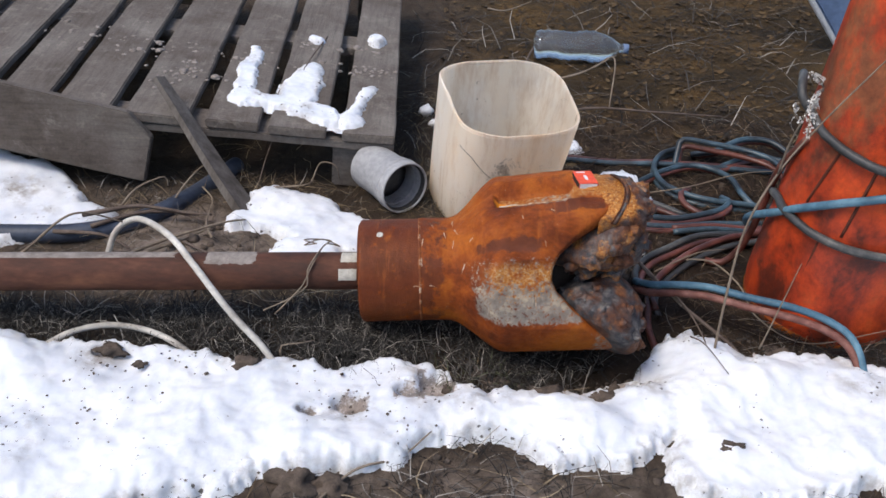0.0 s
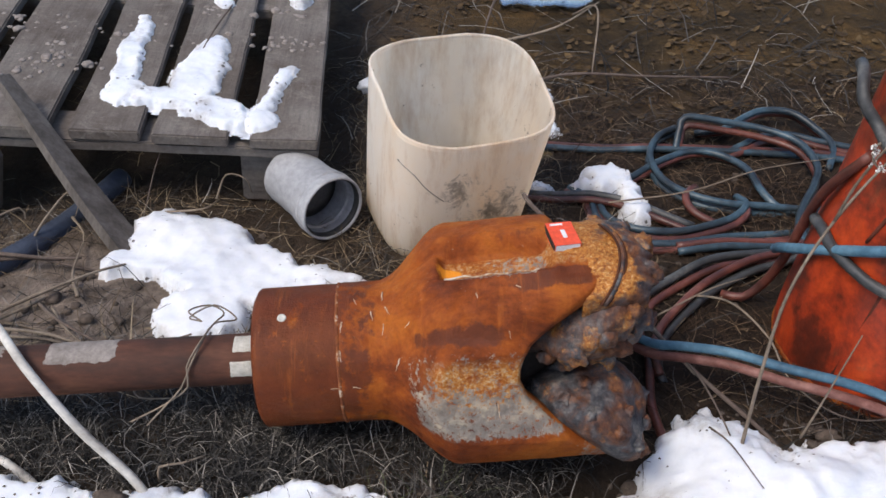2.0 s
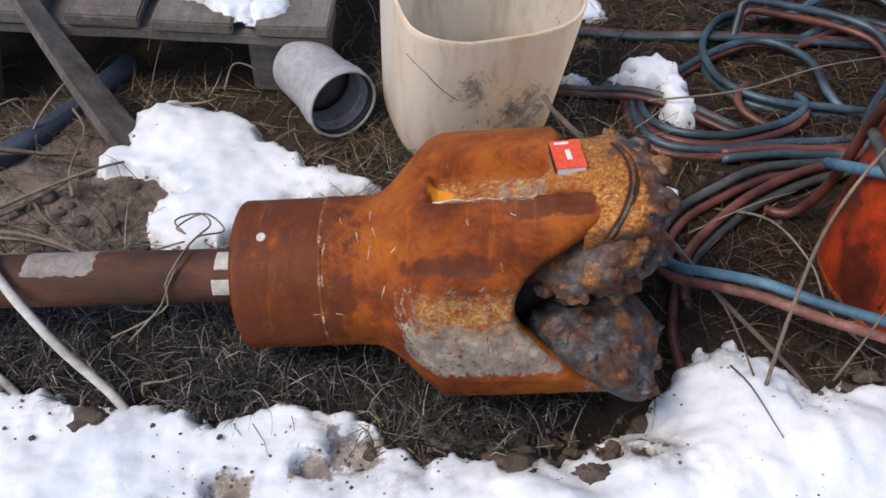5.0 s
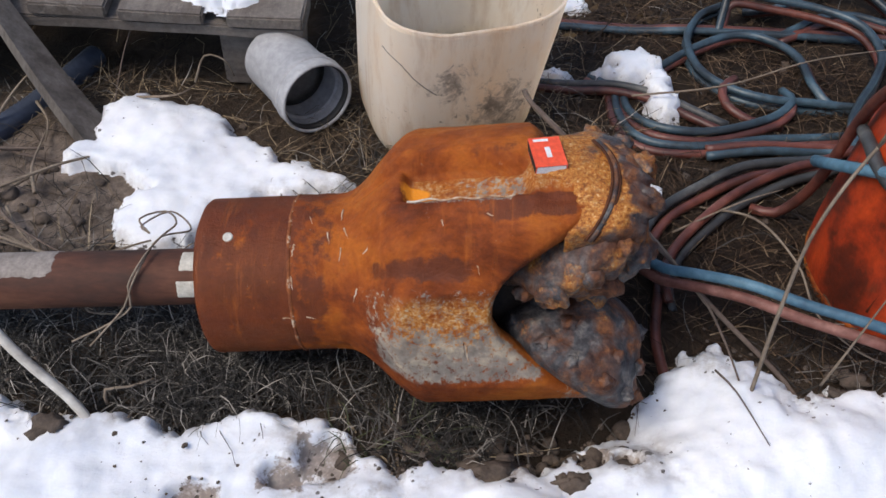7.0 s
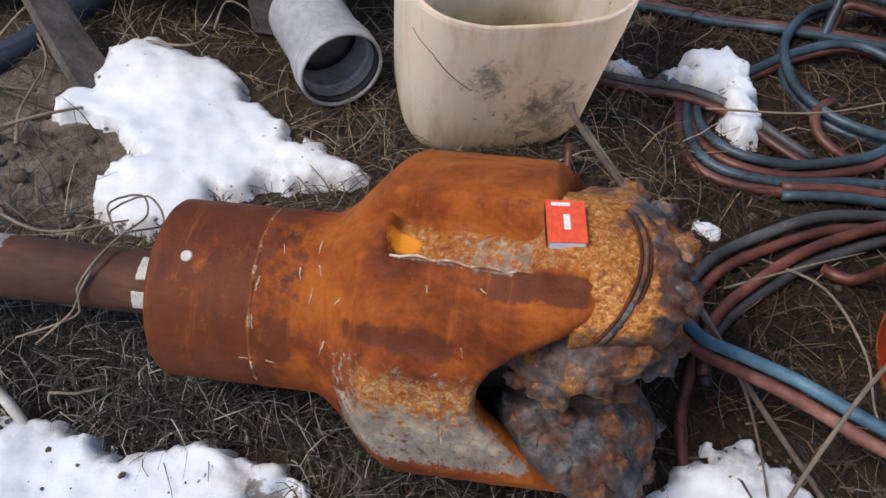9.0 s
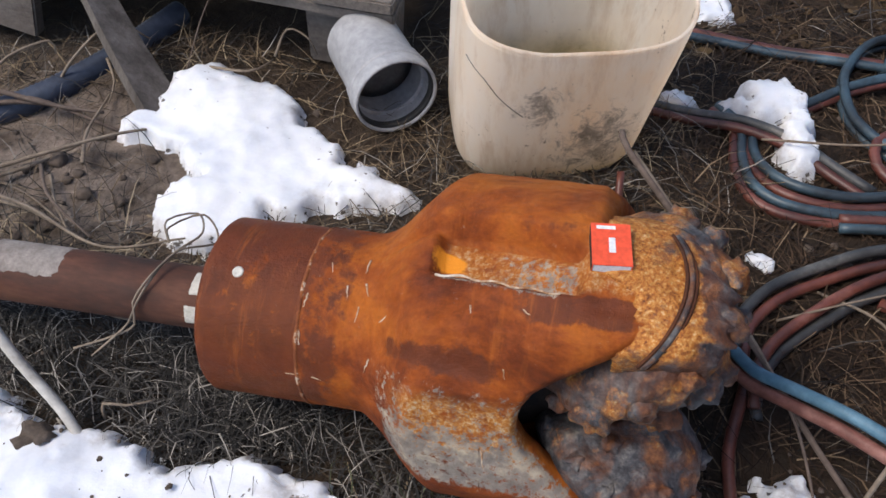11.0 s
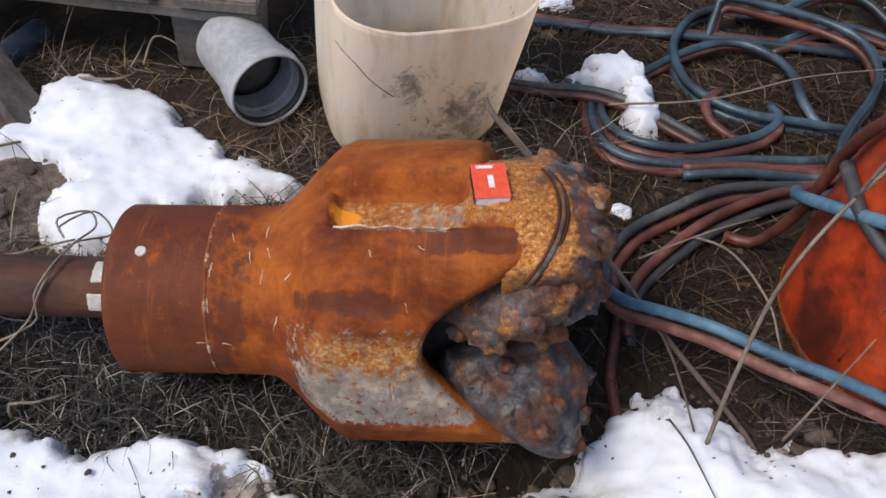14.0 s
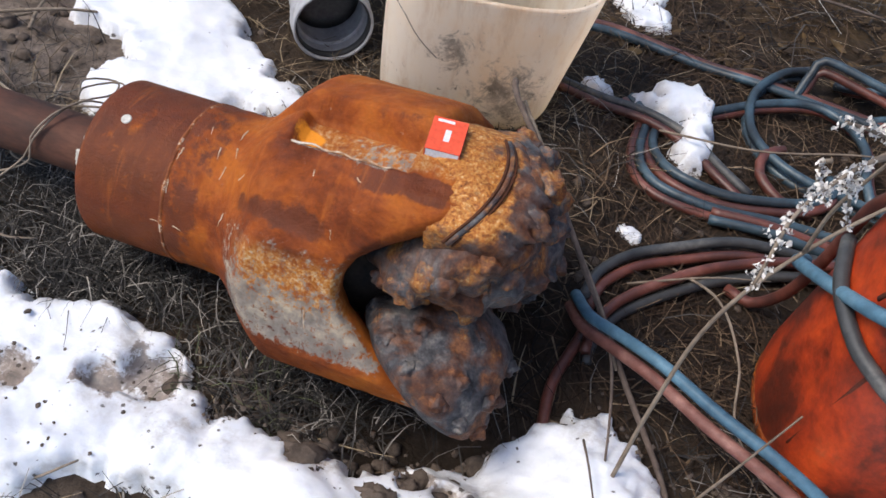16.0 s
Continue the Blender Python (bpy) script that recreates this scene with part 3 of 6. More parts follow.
snow_patch(FRONT, 0.042, 2.0, 0.005, "long bank of old white snow with dirt specks on the soil", lumps=0.011, swell=0.026, dirt=((-0.15, 1.21, 0.05), (-0.02, 1.28, 0.07), (0.06, 1.25, 0.05), (0.22, 1.27, 0.04), (0.36, 1.30, 0.05), (-0.33, 1.33, 0.02), (-0.6, 1.33, 0.05), (-0.7, 1.12, 0.08), (0.75, 1.3, 0.06), (0.08, 1.26, 0.06), (0.58, 1.38, 0.05), (0.47, 1.43, 0.04)),
           ice=((0.0, 1.288, 0.045), (-0.05, 1.262, 0.03), (-0.146, 1.232, 0.036), (-0.215, 1.20, 0.02), (0.19, 1.275, 0.022), (0.31, 1.30, 0.022), (0.35, 1.295, 0.02), (0.60, 1.395, 0.02), (-0.60, 1.345, 0.02)))
snow_patch([(-0.33, 1.86, 0.12, 0.09, 5), (-0.26, 1.79, 0.11, 0.09, 0), (-0.16, 1.765, 0.10, 0.045, -14), (-0.215, 1.725, 0.085, 0.05, 12), (-0.28, 1.67, 0.075, 0.075, 0), (-0.44, 1.79, 0.045, 0.03, 30), (-0.38, 1.80, 0.06, 0.035, 20), (-0.08, 1.755, 0.06, 0.025, -5)],
           0.035, 6.0, 0.006, "patch of clean white snow melting on trampled grass")
snow_patch([(-0.98, 1.85, 0.17, 0.15, -20), (-0.85, 1.80, 0.13, 0.06, 10), (-1.15, 1.85, 0.25, 0.2, 0)], 0.03, 11.0, 0.008, "patch of dirty white snow beside the plank", dirt=((-0.95, 1.88, 0.06), (-0.88, 1.8, 0.04)))
snow_patch([(0.43, 2.06, 0.05, 0.045, 20), (0.465, 2.0, 0.022, 0.06, 8), (0.475, 1.94, 0.02, 0.04, 10), (0.39, 2.035, 0.04, 0.018, 0)], 0.045, 15.0, 0.005, "small lump of snow lying over the hoses")
snow_patch([(0.31, 2.04, 0.03, 0.018, 0)], 0.03, 16.0, 0.005, "small lump of snow behind the canister")
snow_patch([(0.30, 2.345, 0.055, 0.065, 0), (0.335, 2.285, 0.045, 0.028, -25), (0.33, 2.42, 0.05, 0.04, 10)], 0.022, 27.0, 0.005, "thin patch of snow behind the canister among dry stalks", dirt=((0.33, 2.31, 0.03),))
snow_patch([(0.435, 1.745, 0.016, 0.013, 0)], 0.02, 18.0, 0.003, "small crumb of snow on dark soil")


# ---- drill bit ----
AXIS_AT = Vector((0.0, 1.4825, 0.134))
AXIS = Vector((1, 0.0325, 0.05)).normalized()
UP = (Vector((0, 0, 1)) - AXIS * AXIS.z).normalized()
FRONT_DIR = UP.cross(AXIS)
if FRONT_DIR.y > 0:
    FRONT_DIR = -FRONT_DIR
BIT = Matrix.Translation(AXIS_AT) @ Matrix((UP, FRONT_DIR, AXIS)).transposed().to_4x4()   # local x up, y to the front, z along the bit


def polar(u, th, r):
    return BIT @ Vector((r * math.cos(th), r * math.sin(th), u))


LEG_END_ANGLES = (-180, -140, -118, -95, -60, -33, -14, -9, 8, 20, 26, 33, 38, 43, 47, 53, 58, 65, 75, 80, 87, 94, 104, 111, 118, 128, 150, 180)
LEG_END_U = (0.20, 0.20, 0.25, 0.285, 0.262, 0.252, 0.246, 0.285, 0.292, 0.293, 0.277, 0.250, 0.230, 0.212, 0.199, 0.190, 0.186, 0.185, 0.195, 0.206, 0.220, 0.240, 0.268, 0.297, 0.317, 0.305, 0.24, 0.20)


def leg_end(deg):
    return float(np.interp(deg, LEG_END_ANGLES, LEG_END_U))


def step(a, b, x):
    return float(smooth(a, b, x))


def bit_radius(u, deg):
    """Outer surface of the bit: socket, neck, shoulder and the three legs."""
    if u < -0.036:
        r = 0.094 - 0.008 * (1 - step(-0.150, -0.144, u)) - 0.0008 * step(-0.06, -0.036, u)
    else:
        r = 0.0945 + 0.0665 * step(0.010, 0.112, u)
    head = step(0.03, 0.10, u)
    # slot along the top leg
    slot = step(-6.5, -4.2, deg) * (1 - step(11.6, 13.2, deg)) * step(0.090, 0.106, u) * (1 - step(0.222, 0.236, u))
    r -= 0.022 * slot - 0.0025 * math.exp(-((deg - 14.2) / 0.9) ** 2) * step(0.10, 0.11, u) * (1 - step(0.21, 0.225, u))
    # crack beside the slot
    r -= 0.006 * math.exp(-((deg - 13.8) / 0.8) ** 2) * step(0.10, 0.11, u) * (1 - step(0.20, 0.22, u))
    # upper leg stands proud, with a seam before the slot
    r += 0.0075 * head * (1 - step(-10, -7, deg)) * (1 - step(0.236, 0.252, u)) * step(-75, -55, deg)
    r -= 0.009 * head * math.exp(-((deg + 6.5) / 1.8) ** 2)
    # swelling before the slot
    r += 0.0035 * step(0.0, 0.5, 1.0 - ((deg - 15) / 8) ** 2 - ((u - 0.070) / 0.022) ** 2)
    # dished panel of the middle leg
    r -= 0.006 * math.exp(-((deg - 42) / 7) ** 2) * math.exp(-((u - 0.115) / 0.06) ** 2)
    # ground flat on the front
    flat = step(0.035, 0.075, u + 0.02 * math.cos(radians(3 * (deg - 72))))
    if 40 < deg < 108:
        plane = 0.1475 / math.cos(radians(deg - 73))
        r = min(r, r * (1 - flat) + plane * flat)
    # the crust round the journal at the end of the top leg
    r -= 0.003 * step(0.228, 0.25, u) * step(-12, -6, deg) * (1 - step(16, 20, deg))
    # the hidden back
    if abs(deg) > 118:
        r -= 0.010 * step(118, 150, abs(deg)) * head
    return r


SWELL_DIR = Vector((0, -0.67, 0.74))


def swollen(p, u, deg):
    """The end of the top leg bulges out towards its gauge face."""
    return p + SWELL_DIR * (0.037 * step(0.11, 0.238, u) * step(-45, -15, deg) * (1 - step(24, 54, deg)))


def grid_mesh(name, rings, material, cap_start=False, cap_end=False, **attributes):
    n = len(rings[0])
    faces = []
    for i in range(len(rings) - 1):
        for k in range(n):
            k2 = (k + 1) % n
            faces.append((i * n + k, (i + 1) * n + k, (i + 1) * n + k2, i * n + k2))
    if cap_start:
        faces.append(tuple(range(n)))
    if cap_end:
        faces.append(tuple((len(rings) - 1) * n + k for k in range(n))[::-1])
    return data_mesh(name, [v for ring in rings for v in ring], faces, material, True, **attributes)


def lumpy(p, scale, amount, seed=0.0):
    return amount * noise.noise(p * scale + Vector((seed, seed, seed)))


def drill_bit():
    bit = thing("drill_bit", (0.18, 1.49, -0.015), "large rusty three-cone rock drill bit lying on the ground", "drill bit")
    n = 320
    degs = [-180 + 360 * k / n for k in range(n)]

    def ring(us, rs):
        return [swollen(polar(u, radians(d), r), u, d) for d, u, r in zip(degs, us, rs)]

    # socket
    rings = []
    for u, r in ((-0.128, 0.036), (-0.148, 0.040), (-0.150, 0.080)):
        rings.append(ring([u] * n, [r] * n))
    for u in (-0.1495, -0.148, -0.146, -0.143, -0.135, -0.12, -0.10, -0.08, -0.06, -0.048, -0.042, -0.037):
        rings.append(ring([u] * n, [bit_radius(u, d) + 0.0006 * noise.noise(Vector((u * 40, d * 0.06, 0))) for d in degs]))
    cnt = sum(len(q) for q in rings)
    shank = part("shank", grid_mesh("shank", rings, RUST, bare=[0.0] * cnt, ochre=[0.0] * cnt, fresh=[0.0] * cnt, maroon=[0.80] * cnt), RUST, bit, "rust-brown round socket")
    dimple = lathe([(0.0006, 0.0005), (0.0008, 0.0035), (0.0012, 0.0052), (0.0008, 0.0058), (-0.003, 0.0064)], 16)
    part("dimple", placed(dimple, Matrix.Translation(polar(-0.109, radians(12.7), 0.094)) @ Vector(polar(-0.109, radians(12.7), 1) - polar(-0.109, radians(12.7), 0)).to_track_quat("Z", "Y").to_matrix().to_4x4()), TAPE, shank, "small drilled hole with bare bright metal")
    # weld bead round the seam
    line = [np.array(polar(-0.039 + 0.0015 * noise.noise(Vector((d * 0.11, 3, 0))), radians(d), 0.0925 + 0.0007 * noise.noise(Vector((d * 0.4, 0, 0))))) for d in range(-180, 181, 3)]
    part("weld_bead", tube("weld_bead", line, 0.0028, WELD, 6), WELD, bit, "weld seam flecked with pale scale")

    # neck, shoulder and legs in one casting
    rings, bare, ochre, maroon, fresh = [], [], [], [], []
    rows = [(-0.040, None), (-0.034, None), (-0.02, None), (-0.005, None), (0.008, None)]
    rows += [(0.012 + 0.1 * k / 22, None) for k in range(1, 23)]
    rows += [(None, k / 44) for k in range(1, 45)]
    for u0, s in rows:
        us = [u0 if u0 is not None else 0.112 + s * (leg_end(d) - 0.112) for d in degs]
        rs = []
        for d, u in zip(degs, us):
            r = bit_radius(u, d)
            p = polar(u, radians(d), r)
            r += lumpy(p, 60, 0.0009) + lumpy(p, 14, 0.0016, 4.0)
            if s is not None:
                r -= 0.006 * max(0.0, (s - 0.93) / 0.07) ** 2
            rs.append(r)
            b = step(46, 52, d) * (1 - step(92, 97, d)) * step(0.035, 0.055, u + 0.012 * math.sin(radians(d * 3))) * (0.32 + 0.42 * step(60, 78, d))
            b = max(b, 0.55 * step(-4, -1, d) * (1 - step(10, 12, d)) * step(0.12, 0.19, u) * (1 - step(0.222, 0.232, u)))
            b = max(b, 0.75 * math.exp(-((d - 14.2) / 0.9) ** 2) * step(0.10, 0.11, u) * (1 - step(0.21, 0.22, u)))
            b = max(b, 0.45 * step(100, 108, d) * step(0.25, 0.27, u) * (1 - step(125, 135, d)))
            bare.append(b)
            fresh.append(0.95 * math.exp(-((d - 4 - (u - 0.1) * 90) / 6.5) ** 2 - ((u - 0.109) / 0.021) ** 2))
            k = 0.75 * step(11, 14, d) * (1 - step(20, 26, d)) * step(0.15, 0.2, u) * (1 - step(0.272, 0.284, u))
            k = max(k, 0.80 * math.exp(-((d - 41) / 6) ** 2) * step(0.045, 0.07, u) * (1 - step(0.16, 0.2, u)))
            k = max(k, 0.5 * math.exp(-((d + 10) / 3) ** 2) * step(0.1, 0.13, u) * (1 - step(0.235, 0.25, u)))
            k = max(k, 0.55 * (1 - step(0.0, 0.02, u)))
            maroon.append(max(k, 0.12))
            o = 0.5 * step(-5, -3, d) * (1 - step(10, 12, d)) * step(0.1, 0.11, u)
            o = max(o, 0.9 * step(0.226, 0.24, u) * step(-11, -6, d) * (1 - step(4, 9, d)))
            o = max(o, 0.75 * step(50, 58, d) * (1 - step(74, 84, d)) * step(0.06, 0.1, u))
            ochre.append(o)
        rings.append(ring(us, rs))
    ends = [leg_end(d) for d in degs]
    for du, dr in ((0.001, 0.016), (-0.002, 0.030), (-0.05, 0.040)):
        rings.append(ring([e + du for e in ends], [bit_radius(e, d) - dr for e, d in zip(ends, degs)]))
        for q in (bare, ochre, maroon, fresh):
            q += [0.0] * n
    rings.append(ring([0.10] * n, [0.085] * n))
    rings.append(ring([0.08] * n, [0.02] * n))
    for q in (bare, ochre, maroon, fresh):
        q += [0.0] * 2 * n
    body = part("body", grid_mesh("body", rings, RUST, False, True, bare=bare, ochre=ochre, maroon=maroon, fresh=fresh), RUST, bit, "rusty cast body with three legs and a bare grey ground flat")

    # flecks of pale scale on shank and shoulder, and the bright lip of the slot
    rnd = random.Random(41)
    for u0, d0, u1, d1 in ((0.021, -6.2, 0.020, 3.4), (0.024, 10.7, 0.030, 19.5), (0.021, 24.4, 0.019, 33.4), (0.040, 50.7, 0.033, 60.0), (-0.032, 20.2, -0.035, 28.8), (-0.037, 39.1, -0.035, 51.5), (-0.051, 73.2, -0.030, 73.0), (-0.023, 72.2, 0.002, 76.2), (-0.037, 82.9, -0.040, 107.3), (-0.017, -1.8, -0.013, 5.0), (0.138, 22.1, 0.139, 24.5), (0.173, 39.8, 0.175, 43.2), (0.185, 20.5, 0.191, 21.4), (0.157, 75.3, 0.160, 90.7), (0.005, 12.3, 0.007, 21.5), (0.049, 31.5, 0.057, 27.6)):
        dent = [0.0] + [rnd.uniform(-1, 1) for _ in range(4)] + [0.0]
        pts = []
        for k in range(6):
            u, d = u0 + (u1 - u0) * k / 5 + 0.0007 * dent[k], d0 + (d1 - d0) * k / 5 + 0.3 * dent[k]
            pts.append(tuple(swollen(polar(u, radians(d), bit_radius(u, d) - 0.0002), u, d)))
        part("scale_fleck", tube("scale_fleck", spline(pts, 0.003), rnd.uniform(0.0008, 0.0014), CHIP, 6, 0.4), CHIP, body, "pale fleck of rust scale")
    lip = []
    for k in range(14):
        u, d = 0.101 + 0.113 * k / 13, 13.6 + 0.5 * math.sin(k * 1.7)
        lip.append(tuple(swollen(polar(u, radians(d), bit_radius(u, 14.6) - 0.0005), u, d)))
    part("slot_lip", tube("slot_lip", spline(lip, 0.004), 0.0013, CHIP, 6, 0.7), CHIP, body, "pale broken lip along the slot")

    # thin crack across the ground flat, and a weld spatter beside it
    seam = [np.array(polar(0.155 + 0.0015 * noise.noise(Vector((d * 0.3, 1, 0))), radians(d), bit_radius(0.155, d) - 0.0003)) for d in range(74, 95, 2)]
    part("seam_line", tube("seam_line", seam, 0.0008, DARK_RUST, 5), DARK_RUST, body, "thin dark crack across the flat")
    # cutters
    def cutter(name, material, label, deg, centre, apex, turned, base_r, height, seed, lump, tooth):
        """A blunt cone: its wide end lies against a leg, its nose points to the bit's axis."""
        a = polar(centre[0], radians(deg), centre[1])
        z = (polar(apex[0], radians(deg + turned), apex[1]) - a).normalized()
        turn = Matrix.Translation(a) @ z.to_track_quat("Z", "Y").to_matrix().to_4x4()
        prof = ((-0.14, 0.30), (-0.13, 0.62), (-0.10, 0.84), (-0.03, 0.95), (0.05, 1.0), (0.16, 1.0), (0.30, 0.955), (0.45, 0.865), (0.60, 0.77), (0.75, 0.67), (0.90, 0.54), (0.98, 0.40), (1.03, 0.20))
        hs = np.linspace(0, 1, 50)
        ph = np.interp(hs, np.linspace(0, 1, len(prof)), [p[0] for p in prof]) * height
        pr = np.interp(hs, np.linspace(0, 1, len(prof)), [p[1] for p in prof]) * base_r
        rings = []
        for h, r in zip(ph, pr):
            q = []
            for k in range(96):
                ang = 2 * math.pi * k / 96
                p = Vector((r * math.cos(ang), r * math.sin(ang), h))
                d = noise.voronoi(p * 26 + Vector((seed, 0, 0)))[0]
                groove = -0.4 * math.exp(-((h / height - 0.32) / 0.05) ** 2) - 0.4 * math.exp(-((h / height - 0.66) / 0.05) ** 2)
                amount = lump * (0.8 - 1.5 * d[0] + groove) * (1 if h > 0 else 0.25) + 0.003 * noise.noise(p * 60 + Vector((0, seed, 0))) + 0.0012 * noise.noise(p * 190)
                q.append(turn @ (p + Vector((math.cos(ang), math.sin(ang), 0.45)).normalized() * amount))
            rings.append(q)
        cone = part(name, grid_mesh(name, rings, material, True, True), material, bit, label)
        # worn teeth in three rows
        rnd = random.Random(int(seed * 10))
        for row, (h, r, count) in enumerate(((0.16, 0.97, 13), (0.48, 0.83, 9), (0.82, 0.58, 5))):
            for k in range(count):
                ang = 2 * math.pi * (k + 0.3 * row + 0.3 * rnd.random()) / count
                p = turn @ Vector((r * base_r * math.cos(ang), r * base_r * math.sin(ang), h * height))
                part("tooth", placed(blob(tooth * rnd.uniform(0.8, 1.25), seed + k, (1, 1, 0.85), 0.55, 3), Matrix.Translation(p)), material, cone)
    cutter("cone", CONE_MIX, "cutter cone caked in rust with blunt lumpy teeth", 9.4, (0.2616, 0.1225), (0.324, 0.036), 17.4, 0.100, 0.113, 3.1, 0.011, 0.0145)
    cutter("cone", CONE_GREY, "worn grey cutter cone with blunt lumpy teeth", 119.8, (0.266, 0.120), (0.3335, 0.036), -34.7, 0.0905, 0.0966, 7.7, 0.005, 0.0085)
    cutter("cone", CONE_GREY, "dark worn cutter cone", -115, (0.275, 0.122), (0.32, 0.03), 0, 0.088, 0.11, 12.3, 0.007, 0.011)
    # grooves of the bearing seal at the end of the top leg
    for off, rad, mm in ((0.0, 0.0017, DARK_RUST), (0.004, 0.0030, CONE_MIX), (0.008, 0.0015, DARK_RUST)):
        arc = []
        for k in range(31):
            d = -13 + 45 * k / 30
            u = 0.290 + off + 0.023 * (1 - ((d - 5) / 23) ** 2)
            arc.append(np.array(swollen(polar(u, radians(d), 0.1622 - off * 0.4 - 0.010 * step(28, 38, d)), u, d)))
        part("seal_ring", tube("seal_ring", arc, rad, mm, 6), mm, bit, "rusted seal ring")
    crust, gold = [], []
    for i in range(15):
        s = i / 14
        q = []
        for k in range(60):
            d = -24 + 62 * k / 59
            start = 0.243 + 0.030 * step(3, 11, d) - 0.012 * step(24, 32, d) + 0.006 * noise.noise(Vector((d * 0.3, 2, 0))) + 0.003 * noise.noise(Vector((d * 0.9, 7, 0)))
            u = start + s * (0.326 - start + 0.030 * (1 - ((d - 8) / 30) ** 2) + 0.010 * noise.noise(Vector((d * 0.22, 5, 0))) + 0.006 * noise.noise(Vector((d * 0.7, 9, 0))))
            p = polar(u, radians(d), 0.150)
            r = 0.1585 + 0.0025 * step(0, 0.08, s) - 0.020 * s ** 4 - 0.004 * (1 - step(-24, -16, d)) - 0.022 * step(28, 38, d) + lumpy(p, 45, 0.004) * (0.3 + 1.9 * s ** 2) + lumpy(p, 140, 0.0018, 2.0)
            q.append(swollen(polar(u, radians(d), r), u, d))
            gold.append(1.0 - 1.25 * max(step(0.62, 0.85, s + 0.15 * noise.noise(p * 30)), step(26, 34, d) * step(0.35, 0.6, s)))
        crust.append(q)
    nn = 60
    faces = [(i * nn + k, (i + 1) * nn + k, (i + 1) * nn + k + 1, i * nn + k + 1) for i in range(14) for k in range(nn - 1)]
    part("crust", data_mesh("crust", [v for q in crust for v in q], faces, CONE_OCHRE, ochre=gold), CONE_OCHRE, bit, "thick yellow-orange rust crust").modifiers.new("depth", "SOLIDIFY").thickness = -0.012
    # added near-black plug: shade between the cones given as a solid's colour
    part("gap_shade", placed(lathe([(0.09, 0.10), (0.16, 0.09), (0.24, 0.06), (0.27, 0.02)], 24), BIT), NEAR_BLACK, bit, "near-black solid that stands in for the shade between the cones")
    return bit


drill_bit()


# ---- pipe in the bit's socket ----
def drill_pipe():
    a, d = np.array((0.0, 1.4848, 0.1285)), np.array((1.0, 0.052, 0.0096))
    pipe = thing("drill_pipe", (-0.9, 1.44, 0.0), "rusty steel drill pipe running into the bit's socket", "pipe")

    def at(x):
        return a + d * x
    line = [at(x) for x in np.linspace(-1.75, -0.135, 60)]
    part("tube", tube("tube", line, 0.0345, ROD, 32), ROD, pipe)

    def sleeve(name, x0, x1, lo, hi, material, label, r=0.0353):
        """A thin skin on part of the pipe's surface; angles from the top towards the front."""
        verts, faces, nu, nv = [], [], 16, 14
        for i in range(nu + 1):
            for j in range(nv + 1):
                s, q = i / nu, j / nv
                ang = radians(lo + (hi - lo) * q + (2 if name == "tape" else 7) * noise.noise(Vector((i * 0.9, j * 0.2, x0 * 9))))
                x = x0 + (x1 - x0) * s + (0.001 if name == "tape" else 0.006) * noise.noise(Vector((j * 0.8, i * 0.1, x0 * 7)))
                lift = r if 0 < i < nu and 0 < j < nv else 0.0335
                verts.append(at(x) + lift * np.array((0, -math.sin(ang), math.cos(ang))))
        for i in range(nu):
            for j in range(nv):
                k = i * (nv + 1) + j
                faces.append((k, k + 1, k + nv + 2, k + nv + 1))
        part(name, data_mesh(name, verts, faces, material), material, pipe, label)
    sleeve("deposit", -0.43, -0.335, -55, 38, LIME, "grey crusted deposit")
    sleeve("deposit", -1.15, -0.46, -55, 12, LIME, "grey crusted deposit")
    sleeve("tape", -0.185, -0.153, -20, 30, TAPE, "pale foil tape end")
    sleeve("tape", -0.188, -0.153, 48, 88, TAPE, "pale foil tape end")
    # thin wire twisted round the pipe
    rnd = random.Random(5)
    for k in range(2):
        o = 0.004 * k
        pts = [(-0.300 - 5 * o, 1.405, 0.075 + 2 * o), (-0.275, 1.418 + o, 0.098), (-0.250 + 2 * o, 1.428, 0.125), (-0.238 - o, 1.440, 0.150), (-0.225, 1.465, 0.168 + o), (-0.215, 1.505, 0.165), (-0.195 - 4 * o, 1.55, 0.13 + 3 * o), (-0.235 - 2 * o, 1.595, 0.115), (-0.265, 1.565, 0.12 + 3 * o), (-0.235, 1.52, 0.155)]
        part("wire", tube("wire", spline(pts, 0.012), 0.0013, STEM, 5), STEM, pipe, "dry twisted binding twine")


drill_pipe()


